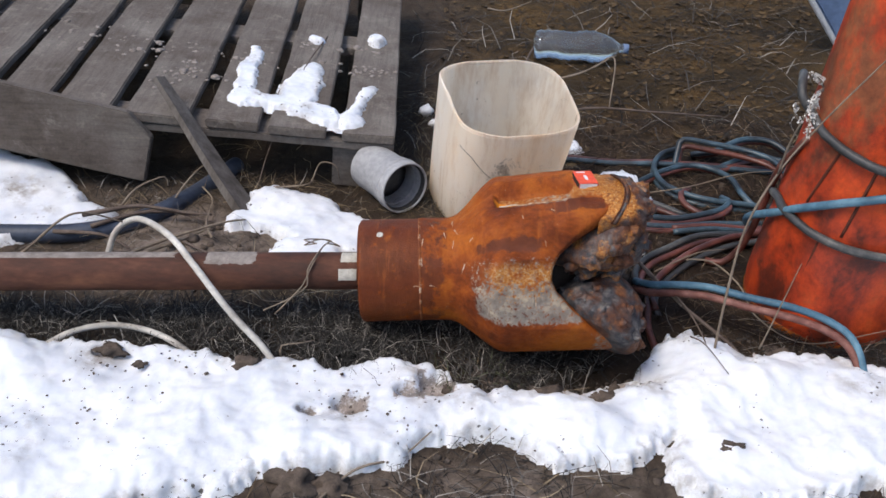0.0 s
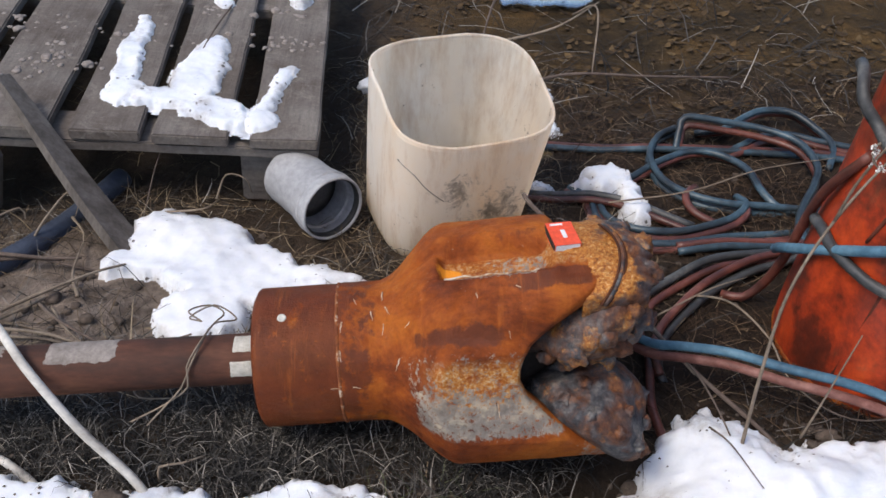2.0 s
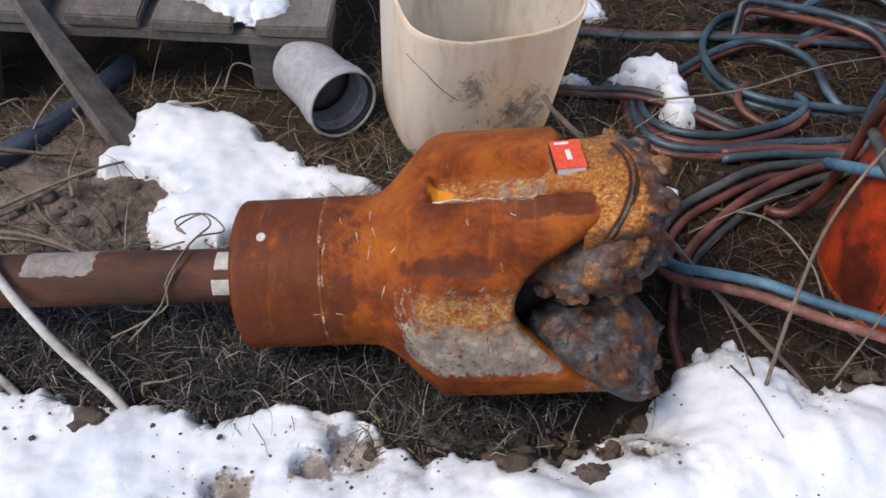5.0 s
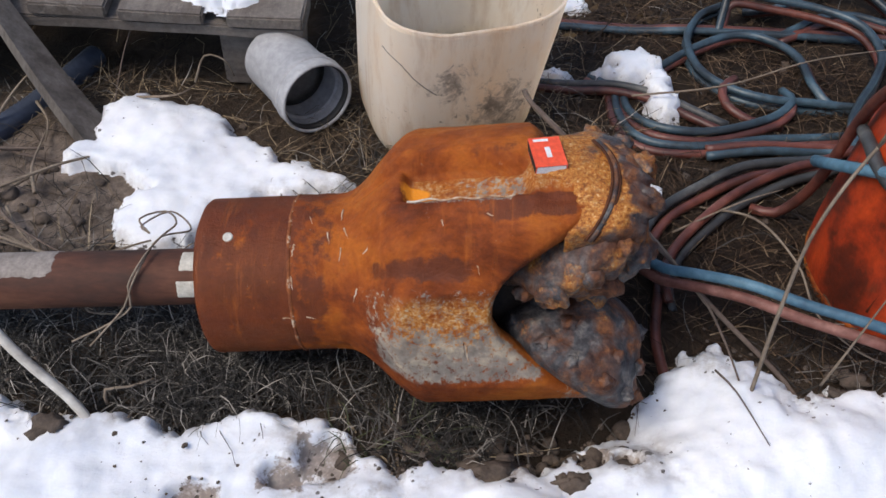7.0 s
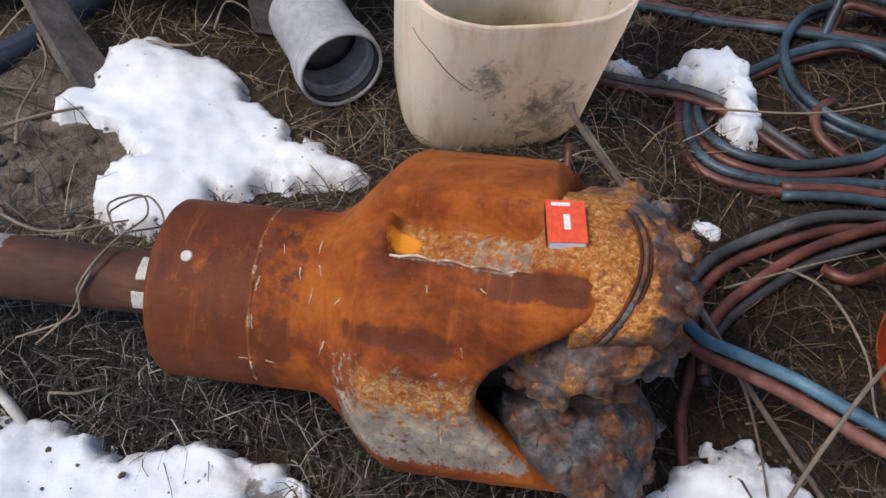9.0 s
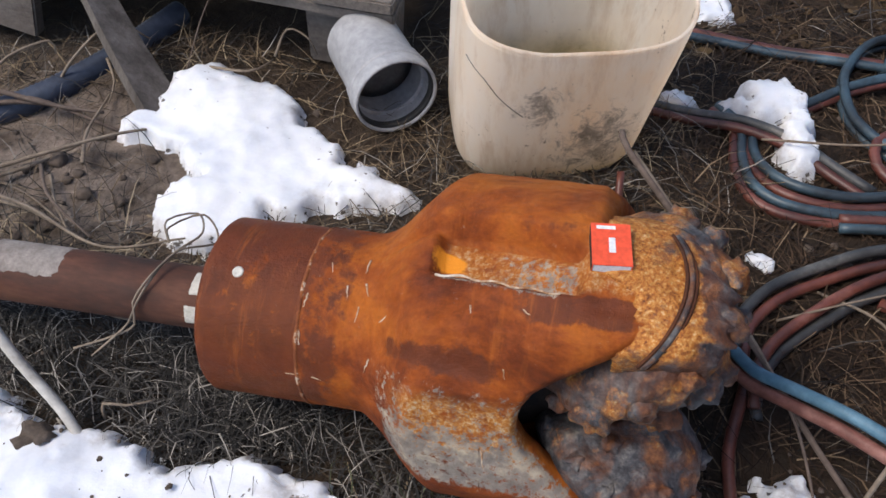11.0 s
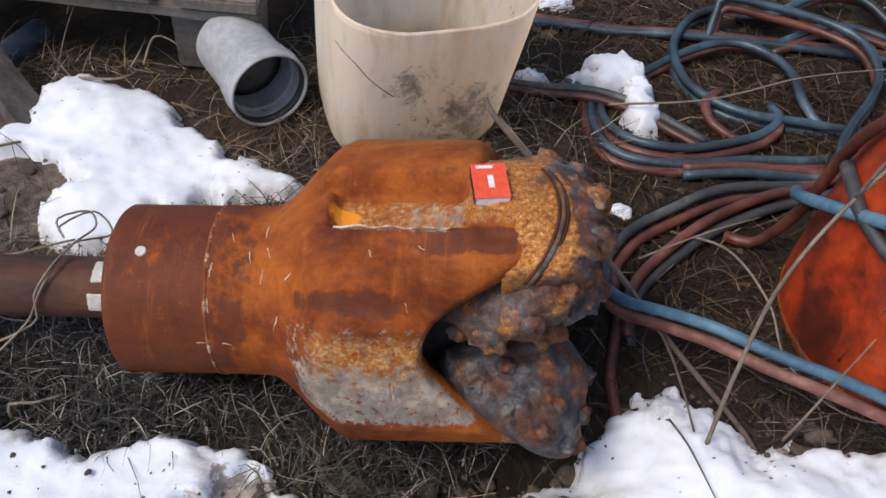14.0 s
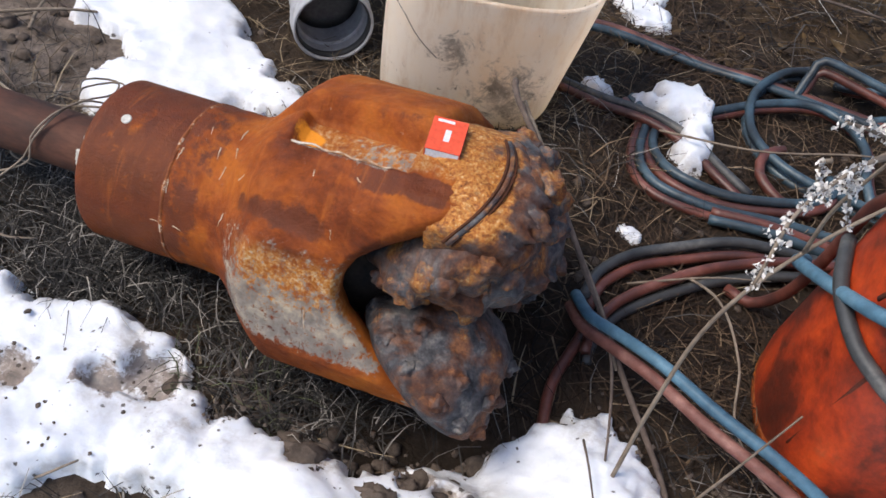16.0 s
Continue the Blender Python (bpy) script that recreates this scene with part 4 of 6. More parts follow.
# ---- matchbox on the bit ----
def matchbox():
    m = Matrix.Translation((0.2400, 1.4765, 0.3295)) @ Euler((radians(0), radians(2), radians(10))).to_matrix().to_4x4()
    ob = thing("matchbox", None, "small red cardboard matchbox lying on the rusty bit", "matchbox", m=m)
    w, l, h = 0.033, 0.044, 0.0125
    sleeve = bmesh.new()
    t = 0.0006
    pts = [(-w / 2, 0), (w / 2, 0), (w / 2, h), (-w / 2, h)]
    inn = [(-w / 2 + t, t), (w / 2 - t, t), (w / 2 - t, h - t), (-w / 2 + t, h - t)]
    r = [[sleeve.verts.new((x, y, z)) for x, z in q] for y in (-l / 2, l / 2) for q in (pts, inn)]
    for k in range(4):
        k2 = (k + 1) % 4
        sleeve.faces.new((r[0][k], r[0][k2], r[2][k2], r[2][k]))
        sleeve.faces.new((r[1][k2], r[1][k], r[3][k], r[3][k2]))
        sleeve.faces.new((r[0][k2], r[0][k], r[1][k], r[1][k2]))
        sleeve.faces.new((r[2][k], r[2][k2], r[3][k2], r[3][k]))
    part("sleeve", sleeve, CARD_RED, ob, "red printed sleeve", True, False)
    part("tray", placed(box(w - 0.002, l - 0.0006, h - 0.002, 0.0004), Matrix.Translation((0, 0, h / 2))), CARD_GREY, ob, "pale grey card tray", True, False)
    for sx in (-1, 1):
        part("striker", placed(box(0.0004, l * 0.96, h * 0.7, 0), Matrix.Translation((sx * (w / 2 + 0.0001), 0, h / 2))), NEAR_BLACK, ob, "dark striking strip", True, False)
    # the printed mark as plain bars
    part("printed_bar", placed(box(0.0055, 0.0155, 0.0003, 0), Matrix.Translation((0.0005, -0.001, h + 0.0001))), CARD_WHITE, ob, "plain white printed bar", True, False)
    part("printed_bar", placed(box(0.016, 0.0035, 0.0003, 0), Matrix.Translation((-0.004, l / 2 - 0.0045, h + 0.0001))), CARD_WHITE, ob, "plain white printed bar", True, False)


matchbox()


# ---- cut-open canister ----
def canister():
    ob = thing("plastic_canister", (0.135, 1.955, -0.005), "milky white plastic canister with its top cut off", "canister")
    n, rows = 96, 40
    hx, hy, turn = 0.1275, 0.117, radians(19)

    def rim(a):
        # a: 0 right, 90 back, 180 left, 270 front, in degrees
        table = ((0, 0.250), (35, 0.275), (90, 0.300), (135, 0.306), (180, 0.304), (205, 0.294), (235, 0.262), (270, 0.243), (305, 0.238), (325, 0.238), (345, 0.243), (360, 0.250))
        return float(np.interp((a + 21) % 360, [q[0] for q in table], [q[1] for q in table]))

    def point(a, z, inset):
        c, s = math.cos(radians(a)), math.sin(radians(a))
        e = 3.6
        k = (abs(c) ** e + abs(s) ** e) ** (-1 / e)
        foot = 1 - 0.055 * (1 - step(0, 0.035, z)) ** 2
        belly = 1 + 0.02 * math.sin(z * 9) + 0.012 * noise.noise(Vector((c, s, z * 6)))
        wx, wy = hx + 0.07 * z - inset, hy + 0.05 * z - inset
        lx, ly = wx * k * c * foot * belly, wy * k * s * foot * belly
        return Vector((0.109 + lx * math.cos(turn) - ly * math.sin(turn) + 0.12 * z, 1.953 + lx * math.sin(turn) + ly * math.cos(turn) + 0.01 * z, -0.005 + z))
    rings, label, sludge = [], [], []
    degs = [360 * k / n for k in range(n)]
    rings.append([Vector((0.135, 1.955, -0.003)) + (point(d, 0, 0.0) - Vector((0.135, 1.955, -0.005))) * 0.5 for d in degs])
    label += [0] * n
    sludge += [0] * n
    for i in range(rows + 1):
        s = i / rows
        q = []
        for d in degs:
            z = s * (rim(d) + 0.0025 * noise.noise(Vector((d * 0.09, 1, 0))))
            p = point(d, z, 0)
            q.append(p)
            hit = 1.0 * max(math.exp(-((p.x - 0.200) / 0.055) ** 2 - ((z - 0.085) / 0.075) ** 2), math.exp(-((p.x - 0.130) / 0.035) ** 2 - ((z - 0.155) / 0.045) ** 2)) if p.y < 1.90 else 0
            label.append(0.98 * hit)
            sludge.append(0.18 * (1 - step(0.0, 0.05, z)))
        rings.append(q)
    for i in range(rows, -1, -1):
        s = i / rows
        q = []
        for d in degs:
            z = max(0.006, s * rim(d))
            q.append(point(d, z, 0.0035))
            label.append(0)
            sludge.append(0.16 + 0.80 * (1 - step(0.02, 0.09, z)))
        rings.append(q)
    rings.append([Vector((0.135, 1.955, 0.002)) + (point(d, 0.006, 0.004) - Vector((0.135, 1.955, 0.001))) * 0.4 for d in degs])
    label += [0] * n
    sludge += [1] * n
    part("shell", grid_mesh("shell", rings, PLASTIC, True, True, label=label, sludge=sludge), PLASTIC, ob, "yellowed shell with the rest of a torn dark label")
    crack = [np.array(point(d, z, 0.0002)) for d, z in ((214, 0.215), (220, 0.207), (227, 0.195), (233, 0.175), (240, 0.155), (246, 0.140))]
    part("crack", tube("crack", spline(crack, 0.01), 0.0008, STEM_DARK, 4), STEM_DARK, ob, "thin dark crack")
    cut = [np.array(point(d, rim(d), 0.0018)) + np.array((0, 0, 0.001)) for d in range(0, 361, 5)]
    part("cut_edge", tube("cut_edge", cut, 0.0028, PLASTIC, 6), PLASTIC, ob, "pale knife-cut rim")


canister()


# ---- grey pipe socket ----
def pipe_socket():
    a, b = Vector((-0.082, 1.890, 0.064)), Vector((-0.172, 2.010, 0.056))
    z = (a - b).normalized()
    m = Matrix.Translation(b) @ z.to_track_quat("Z", "Y").to_matrix().to_4x4()
    ob = thing("pipe_socket", None, "short grey plastic drain pipe socket lying on grass", "pipe fitting", m=m)
    L = (a - b).length
    prof = [(0.004, 0.050), (0.0, 0.052), (0.002, 0.0545), (0.01, 0.0555), (L - 0.055, 0.0555), (L - 0.048, 0.0590), (L - 0.024, 0.0595), (L - 0.018, 0.0615), (L - 0.004, 0.0615), (L, 0.0605), (L, 0.0575), (L - 0.006, 0.0565), (L - 0.02, 0.056), (L - 0.05, 0.053), (0.02, 0.051), (0.012, 0.048)]
    part("tube", lathe(prof, 48), PVC, ob, "", True)
    part("seal", lathe([(L - 0.0165, 0.0540), (L - 0.010, 0.0535), (L - 0.004, 0.0565), (L - 0.008, 0.0590)], 48, False), PVC_DARK, ob, "dark rubber seal ring", True)
    part("rim", lathe([(L - 0.030, 0.0598), (L - 0.027, 0.0622), (L - 0.024, 0.0598)], 48, False), PVC, ob, "raised bead", True)
    part("plug", lathe([(L - 0.075, 0.0530), (L - 0.072, 0.030), (L - 0.070, 0.006)], 40), PVC_GRIME, ob, "dirty grey bottom of the socket", True)
    part("lip", lathe([(L - 0.040, 0.0535), (L - 0.038, 0.0500), (L - 0.034, 0.0500), (L - 0.032, 0.0540)], 48, False), PVC, ob, "inner stop ring", True)


pipe_socket()


# ---- pallet ----
def pallet():
    ob = thing("pallet", (-0.75, 2.55, -0.02), "weathered grey wooden pallet with snow and dirt on it", "pallet")
    m = Matrix.Translation((-0.122, 1.995, 0)) @ Euler((radians(0.4), radians(4.4), radians(1.6))).to_matrix().to_4x4()
    x, k = 0.0, 0
    rnd = random.Random(4)
    for w, gap in ((0.122, 0.038), (0.132, 0.024), (0.122, 0.034), (0.142, 0.036), (0.124, 0.026), (0.114, 0.026), (0.125, 0.034), (0.130, 0.034), (0.140, 0.034)):
        b = placed(box(w, 1.20, 0.022, 0.003, 0.004, 14, k * 3.1), m @ pose(x - w / 2, 0.60 + rnd.uniform(-0.003, 0.003), 0.128, 0, rnd.uniform(-0.6, 0.6), rnd.uniform(-0.25, 0.25)))
        part("deck_board", b, WOOD, ob, "", False, False)
        x -= w + gap
        k += 1
    for y in (0.052, 0.60, 1.148):
        part("cross_board", placed(box(1.40, 0.095, 0.022, 0.003, 0.003, 16, y * 7), m @ pose(-0.70, y, 0.1055)), WOOD_X, ob, "", False, False)
        for bx in (-0.075, -0.70, -1.325):
            part("block", placed(box(0.135, 0.075, 0.115, 0.005, 0.003, 2, y + bx), m @ pose(bx, y + 0.010, 0.0368)), WOOD_X, ob, "square wooden spacer block", False, False)


pallet()
snow_patch([(-0.492, 2.25, 0.026, 0.185, 4), (-0.475, 2.11, 0.042, 0.045, 0), (-0.40, 2.095, 0.115, 0.034, -5), (-0.352, 2.20, 0.046, 0.155, -4), (-0.305, 2.066, 0.080, 0.040, -32)], 0.016, 21.0, 0.004, "ragged strip of snow lying on the pallet boards", base=0.139, dirt=((-0.44, 2.11, 0.03), (-0.34, 2.08, 0.03), (-0.48, 2.33, 0.04)), rim=0.008, lumps=0.008)
snow_patch([(-0.226, 2.05, 0.030, 0.036, 0), (-0.214, 2.12, 0.019, 0.09, -10), (-0.198, 2.20, 0.022, 0.06, -14)], 0.015, 23.0, 0.004, "thin curl of snow lying on a pallet board", base=0.139, dirt=((-0.2, 2.19, 0.04),), rim=0.014)
snow_patch([(-0.357, 2.52, 0.022, 0.03, 40)], 0.02, 24.0, 0.004, "crumb of snow on a pallet board", base=0.139, rim=0.012)
snow_patch([(-0.186, 2.55, 0.026, 0.04, 0)], 0.028, 25.0, 0.004, "crumb of snow on a pallet board", base=0.139, rim=0.012)


# ---- loose plank and batten ----
def plank():
    a, b = Vector((-0.690, 1.938, 0.027)), Vector((-1.55, 1.955, 0.212))
    along = (b - a).normalized()
    lean = Vector((0.0, 0.12, 1.0)).normalized()
    lean = (lean - along * lean.dot(along)).normalized()
    nrm = along.cross(lean)
    L, w, t = (b - a).length, 0.160, 0.024
    bm = bmesh.new()
    prof = [(0, 0), (L, 0), (L, w), (0.055, w), (-0.004, w * 0.70)]
    rows = [[bm.verts.new(a + along * p + lean * q + nrm * s * t) for p, q in prof] for s in (0, 1)]
    bm.faces.new(rows[0])
    bm.faces.new(rows[1][::-1])
    for k in range(5):
        bm.faces.new((rows[0][k], rows[1][k], rows[1][(k + 1) % 5], rows[0][(k + 1) % 5]))
    bmesh.ops.recalc_face_normals(bm, faces=bm.faces)
    bmesh.ops.bevel(bm, geom=list(bm.edges), offset=0.003, segments=2, affect="EDGES")
    ob = new("plank", flip_to_mesh("plank", bm, WOOD_X, False))
    tagged(ob, "weathered board with a sawn-off corner leaning on the pallet", "plank")


plank()


def batten():
    a, b = Vector((-0.430, 1.838, 0.012)), Vector((-0.656, 2.035, 0.246))
    z = (b - a).normalized()
    m = Matrix.Translation(a) @ z.to_track_quat("Z", "Y").to_matrix().to_4x4()
    L = (b - a).length
    bm = bmesh.new()
    prev = None
    for i in range(9):
        s = i / 8
        w, t = 0.031 - 0.016 * s, 0.010 - 0.004 * s
        o = 0.004 * math.sin(s * 5)
        r = [bm.verts.new((x * w + o, y * t, s * L)) for x, y in ((-1, -1), (1, -1), (1, 1), (-1, 1))]
        if prev:
            for k in range(4):
                bm.faces.new((prev[k], prev[(k + 1) % 4], r[(k + 1) % 4], r[k]))
        else:
            bm.faces.new(r[::-1])
        prev = r
    bm.faces.new(prev)
    bmesh.ops.bevel(bm, geom=[e for e in bm.edges if e.calc_face_angle() > 0.6], offset=0.002, segments=2, affect="EDGES")
    ob = new("batten", flip_to_mesh("batten", placed(bm, m @ Matrix.Rotation(radians(24), 4, "Z")), STAKE, False))
    tagged(ob, "grey weathered batten leaning with one end in the soil", "batten")


batten()


# ---- cables on the left ----
def lone_tube(name, pts, radius, material, label, category, seg=10, stepsize=0.015, taper=None, ripple=None, group=""):
    ob = new(name, tube(name, spline(pts, stepsize), radius, material, seg, taper, ripple))
    return tagged(ob, label, category, group)


lone_tube("corrugated_conduit", [(-0.50, 2.06, 0.015), (-0.535, 1.97, 0.018), (-0.575, 1.89, 0.020), (-0.64, 1.805, 0.020), (-0.73, 1.748, 0.018), (-0.85, 1.725, 0.016), (-1.1, 1.73, 0.015), (-1.5, 1.80, 0.015)], 0.0205, CORRUGATED, "thick blue-black corrugated conduit lying on the soil", "conduit", 14, 0.004, ripple=0.035)
lone_tube("white_cable", [(-0.665, 1.60, 0.055), (-0.655, 1.625, 0.088), (-0.625, 1.618, 0.122), (-0.57, 1.565, 0.165), (-0.50, 1.495, 0.178), (-0.445, 1.432, 0.163), (-0.40, 1.395, 0.125), (-0.365, 1.372, 0.092), (-0.315, 1.345, 0.050), (-0.285, 1.32, 0.02), (-0.26, 1.29, 0.0)], 0.0062, WHITE_CABLE, "dirty white electric cable looped over the pipe", "cable")
lone_tube("white_cable", [(-0.80, 1.30, -0.004), (-0.72, 1.365, 0.012), (-0.67, 1.402, 0.022), (-0.605, 1.418, 0.026), (-0.53, 1.405, 0.024), (-0.47, 1.372, 0.02), (-0.43, 1.335, 0.015), (-0.415, 1.30, 0.0)], 0.0058, WHITE_CABLE, "dirty white electric cable half under the snow", "cable")
lone_tube("branch", [(-1.3, 1.70, 0.008), (-0.85, 1.755, 0.008), (-0.72, 1.78, 0.012), (-0.62, 1.80, 0.04), (-0.48, 1.79, 0.012)], 0.005, STEM_DARK, "dark dry branch lying across the conduit", "branch", 7, taper=0.5)


# ---- welding hoses ----
HOSE_LOOK = {HOSE_BLUE.name: "dusty blue rubber hose", HOSE_RED.name: "faded red rubber hose", HOSE_BLACK.name: "dull black rubber hose", HOSE_SKY.name: "bright blue rubber hose", HOSE_ROSE.name: "dusty rose rubber hose"}


def twin_hose(pts, label, shift=(0.0, -0.0135, 0.0), blue=None, red=None, r=0.0072, lift=0.012):
    """A blue and a red hose running side by side; pts are (x, y, z above the soil)."""
    line = spline([(x, y, float(ground_height(x, y)) + lift + z) for x, y, z in pts], 0.012)
    ob = thing("twin_hose", tuple(line[0]), label, "hose", "welding hoses")
    part("blue_hose", tube("blue_hose", line, r, blue or HOSE_BLUE, 10), HOSE_BLUE, ob, HOSE_LOOK[(blue or HOSE_BLUE).name])
    other = []
    n = len(line)
    for i, q in enumerate(line):
        d = line[min(i + 1, n - 1)] - line[max(i - 1, 0)]
        side = np.cross(d / (np.linalg.norm(d) + 1e-9), (0, 0, 1))
        wob = 0.6 + 0.4 * math.sin(i * 0.07)
        other.append(q + np.array(shift) + side * 0.004 * math.sin(i * 0.05) + np.array((0, 0, -0.004 * wob)))
    part("red_hose", tube("red_hose", other, r, red or HOSE_RED, 10), HOSE_RED, ob, HOSE_LOOK[(red or HOSE_RED).name])
    return ob


PAIR = "blue and red welding hoses bound together on the ground"
twin_hose([(0.22, 2.19, 0.0), (0.30, 2.20, 0.002), (0.45, 2.185, 0.0), (0.55, 2.175, 0.004), (0.68, 2.165, 0.004), (0.79, 2.155, 0.004), (0.90, 2.14, 0.0), (1.05, 2.10, 0.0)], PAIR, (0, 0.012, 0.004))
# the big standing loop
twin_hose([(0.60, 2.165, 0.0), (0.612, 2.20, 0.035), (0.625, 2.215, 0.055), (0.70, 2.20, 0.055), (0.78, 2.175, 0.05), (0.835, 2.13, 0.045), (0.85, 2.06, 0.035), (0.825, 2.0, 0.025), (0.785, 1.94, 0.02), (0.755, 1.88, 0.02), (0.745, 1.80, 0.03)], PAIR, (0.004, -0.006, -0.013))
twin_hose([(0.615, 2.235, 0.02), (0.572, 2.205, 0.018), (0.538, 2.13, 0.016), (0.545, 2.045, 0.014), (0.585, 1.985, 0.014), (0.645, 1.955, 0.012), (0.715, 1.953, 0.010), (0.80, 1.945, 0.006), (0.90, 1.95, 0.0)], "single dusty blue hose loop", (0.003, 0.003, -0.0139), red=HOSE_BLUE)
twin_hose([(0.43, 2.03, 0.0), (0.475, 2.055, 0.004), (0.55, 2.11, 0.012), (0.625, 2.14, 0.02), (0.68, 2.12, 0.02), (0.715, 2.065, 0.018), (0.725, 1.99, 0.012), (0.755, 1.95, 0.0), (0.84, 1.935, 0.0)], PAIR, (0.011, 0.004, -0.004))
twin_hose([(0.445, 2.06, 0.0), (0.418, 2.0, 0.0), (0.415, 1.955, 0.0), (0.435, 1.912, 0.002), (0.475, 1.885, 0.004), (0.54, 1.882, 0.006), (0.605, 1.897, 0.008), (0.655, 1.92, 0.010), (0.682, 1.955, 0.012), (0.675, 1.99, 0.004)], PAIR, (-0.004, -0.013, -0.002))
twin_hose([(0.36, 2.035, 0.0), (0.395, 2.0, 0.0), (0.400, 1.94, 0.0), (0.415, 1.885, 0.0), (0.455, 1.855, 0.0), (0.53, 1.85, 0.0), (0.62, 1.868, 0.0), (0.72, 1.88, 0.0), (0.85, 1.90, 0.0)], PAIR, (-0.008, -0.011, 0.0))
twin_hose([(0.525, 1.826, 0.0), (0.61, 1.833, 0.002), (0.71, 1.838, 0.004), (0.80, 1.85, 0.0)], PAIR, (0.0, 0.014, 0.004))
twin_hose([(0.25, 2.02, 0.0), (0.32, 2.01, 0.004), (0.40, 2.00, 0.012), (0.47, 1.975, 0.008), (0.52, 1.93, 0.006), (0.57, 1.90, 0.0)], PAIR, (0, -0.012, 0.0), HOSE_BLACK)
twin_hose([(0.405, 1.615, 0.0), (0.41, 1.66, 0.002), (0.44, 1.705, 0.006), (0.49, 1.745, 0.008), (0.57, 1.785, 0.010), (0.675, 1.81, 0.012), (0.75, 1.82, 0.01)], PAIR, (0.010, -0.012, -0.002), HOSE_BLACK)
twin_hose([(0.43, 1.54, 0.0), (0.428, 1.575, 0.0), (0.446, 1.625, 0.006), (0.49, 1.675, 0.012), (0.55, 1.73, 0.014), (0.63, 1.775, 0.018), (0.69, 1.80, 0.022), (0.74, 1.82, 0.03)], "faded red welding hose with a dark one beneath", (0.006, -0.008, -0.009), HOSE_RED, HOSE_BLACK)
twin_hose([(0.395, 1.60, 0.03), (0.42, 1.562, 0.055), (0.452, 1.538, 0.072), (0.51, 1.503, 0.095), (0.578, 1.466, 0.108), (0.65, 1.433, 0.108), (0.71, 1.408, 0.098), (0.745, 1.378, 0.078), (0.757, 1.335, 0.045), (0.752, 1.28, 0.01)], "sky-blue and red welding hoses running past the gas cylinder", (-0.002, -0.0095, -0.0095), HOSE_SKY, HOSE_ROSE, lift=0.0)
twin_hose([(0.66, 2.24, 0.0), (0.715, 2.225, 0.02), (0.76, 2.255, 0.03), (0.81, 2.28, 0.03), (0.87, 2.27, 0.03), (0.91, 2.225, 0.022), (0.93, 2.17, 0.01), (0.90, 2.10, 0.0)], PAIR, (0.008, 0.008, -0.008))
twin_hose([(0.70, 2.16, 0.0), (0.74, 2.175, 0.01), (0.79, 2.205, 0.012), (0.85, 2.215, 0.012), (0.91, 2.19, 0.008), (1.0, 2.16, 0.0)], PAIR, (0.004, -0.012, -0.002))
lone_tube("red_hose", [(0.424, 1.60, 0.012), (0.415, 1.54, 0.010), (0.407, 1.485, 0.006), (0.415, 1.43, -0.004), (0.43, 1.38, -0.01)], 0.0072, HOSE_RED, "faded red hose disappearing under the snow", "hose", group="welding hoses")
lone_tube("red_hose", [(0.60, 2.01, 0.02), (0.575, 1.985, 0.022), (0.575, 1.945, 0.018), (0.61, 1.915, 0.010), (0.66, 1.905, 0.004)], 0.0075, HOSE_RED, "short curl of orange-red hose", "hose", group="welding hoses")
lone_tube("red_hose", [(0.24, 1.83, 0.05), (0.243, 1.80, 0.03), (0.25, 1.77, 0.0)], 0.005, HOSE_RED, "thin red hose end behind the bit", "hose", group="welding hoses")


# ---- leaning gas cylinder ----
CYL_BASE = Vector((0.775, 1.600, -0.010))
CYL_AXIS = Vector((0.08, -0.02, 1.0)).normalized()
CYL_SIDE = (Vector((1, 0, 0)) - CYL_AXIS * CYL_AXIS.x).normalized()
CYL = Matrix.Translation(CYL_BASE) @ Matrix((CYL_SIDE, CYL_AXIS.cross(CYL_SIDE), CYL_AXIS)).transposed().to_4x4()


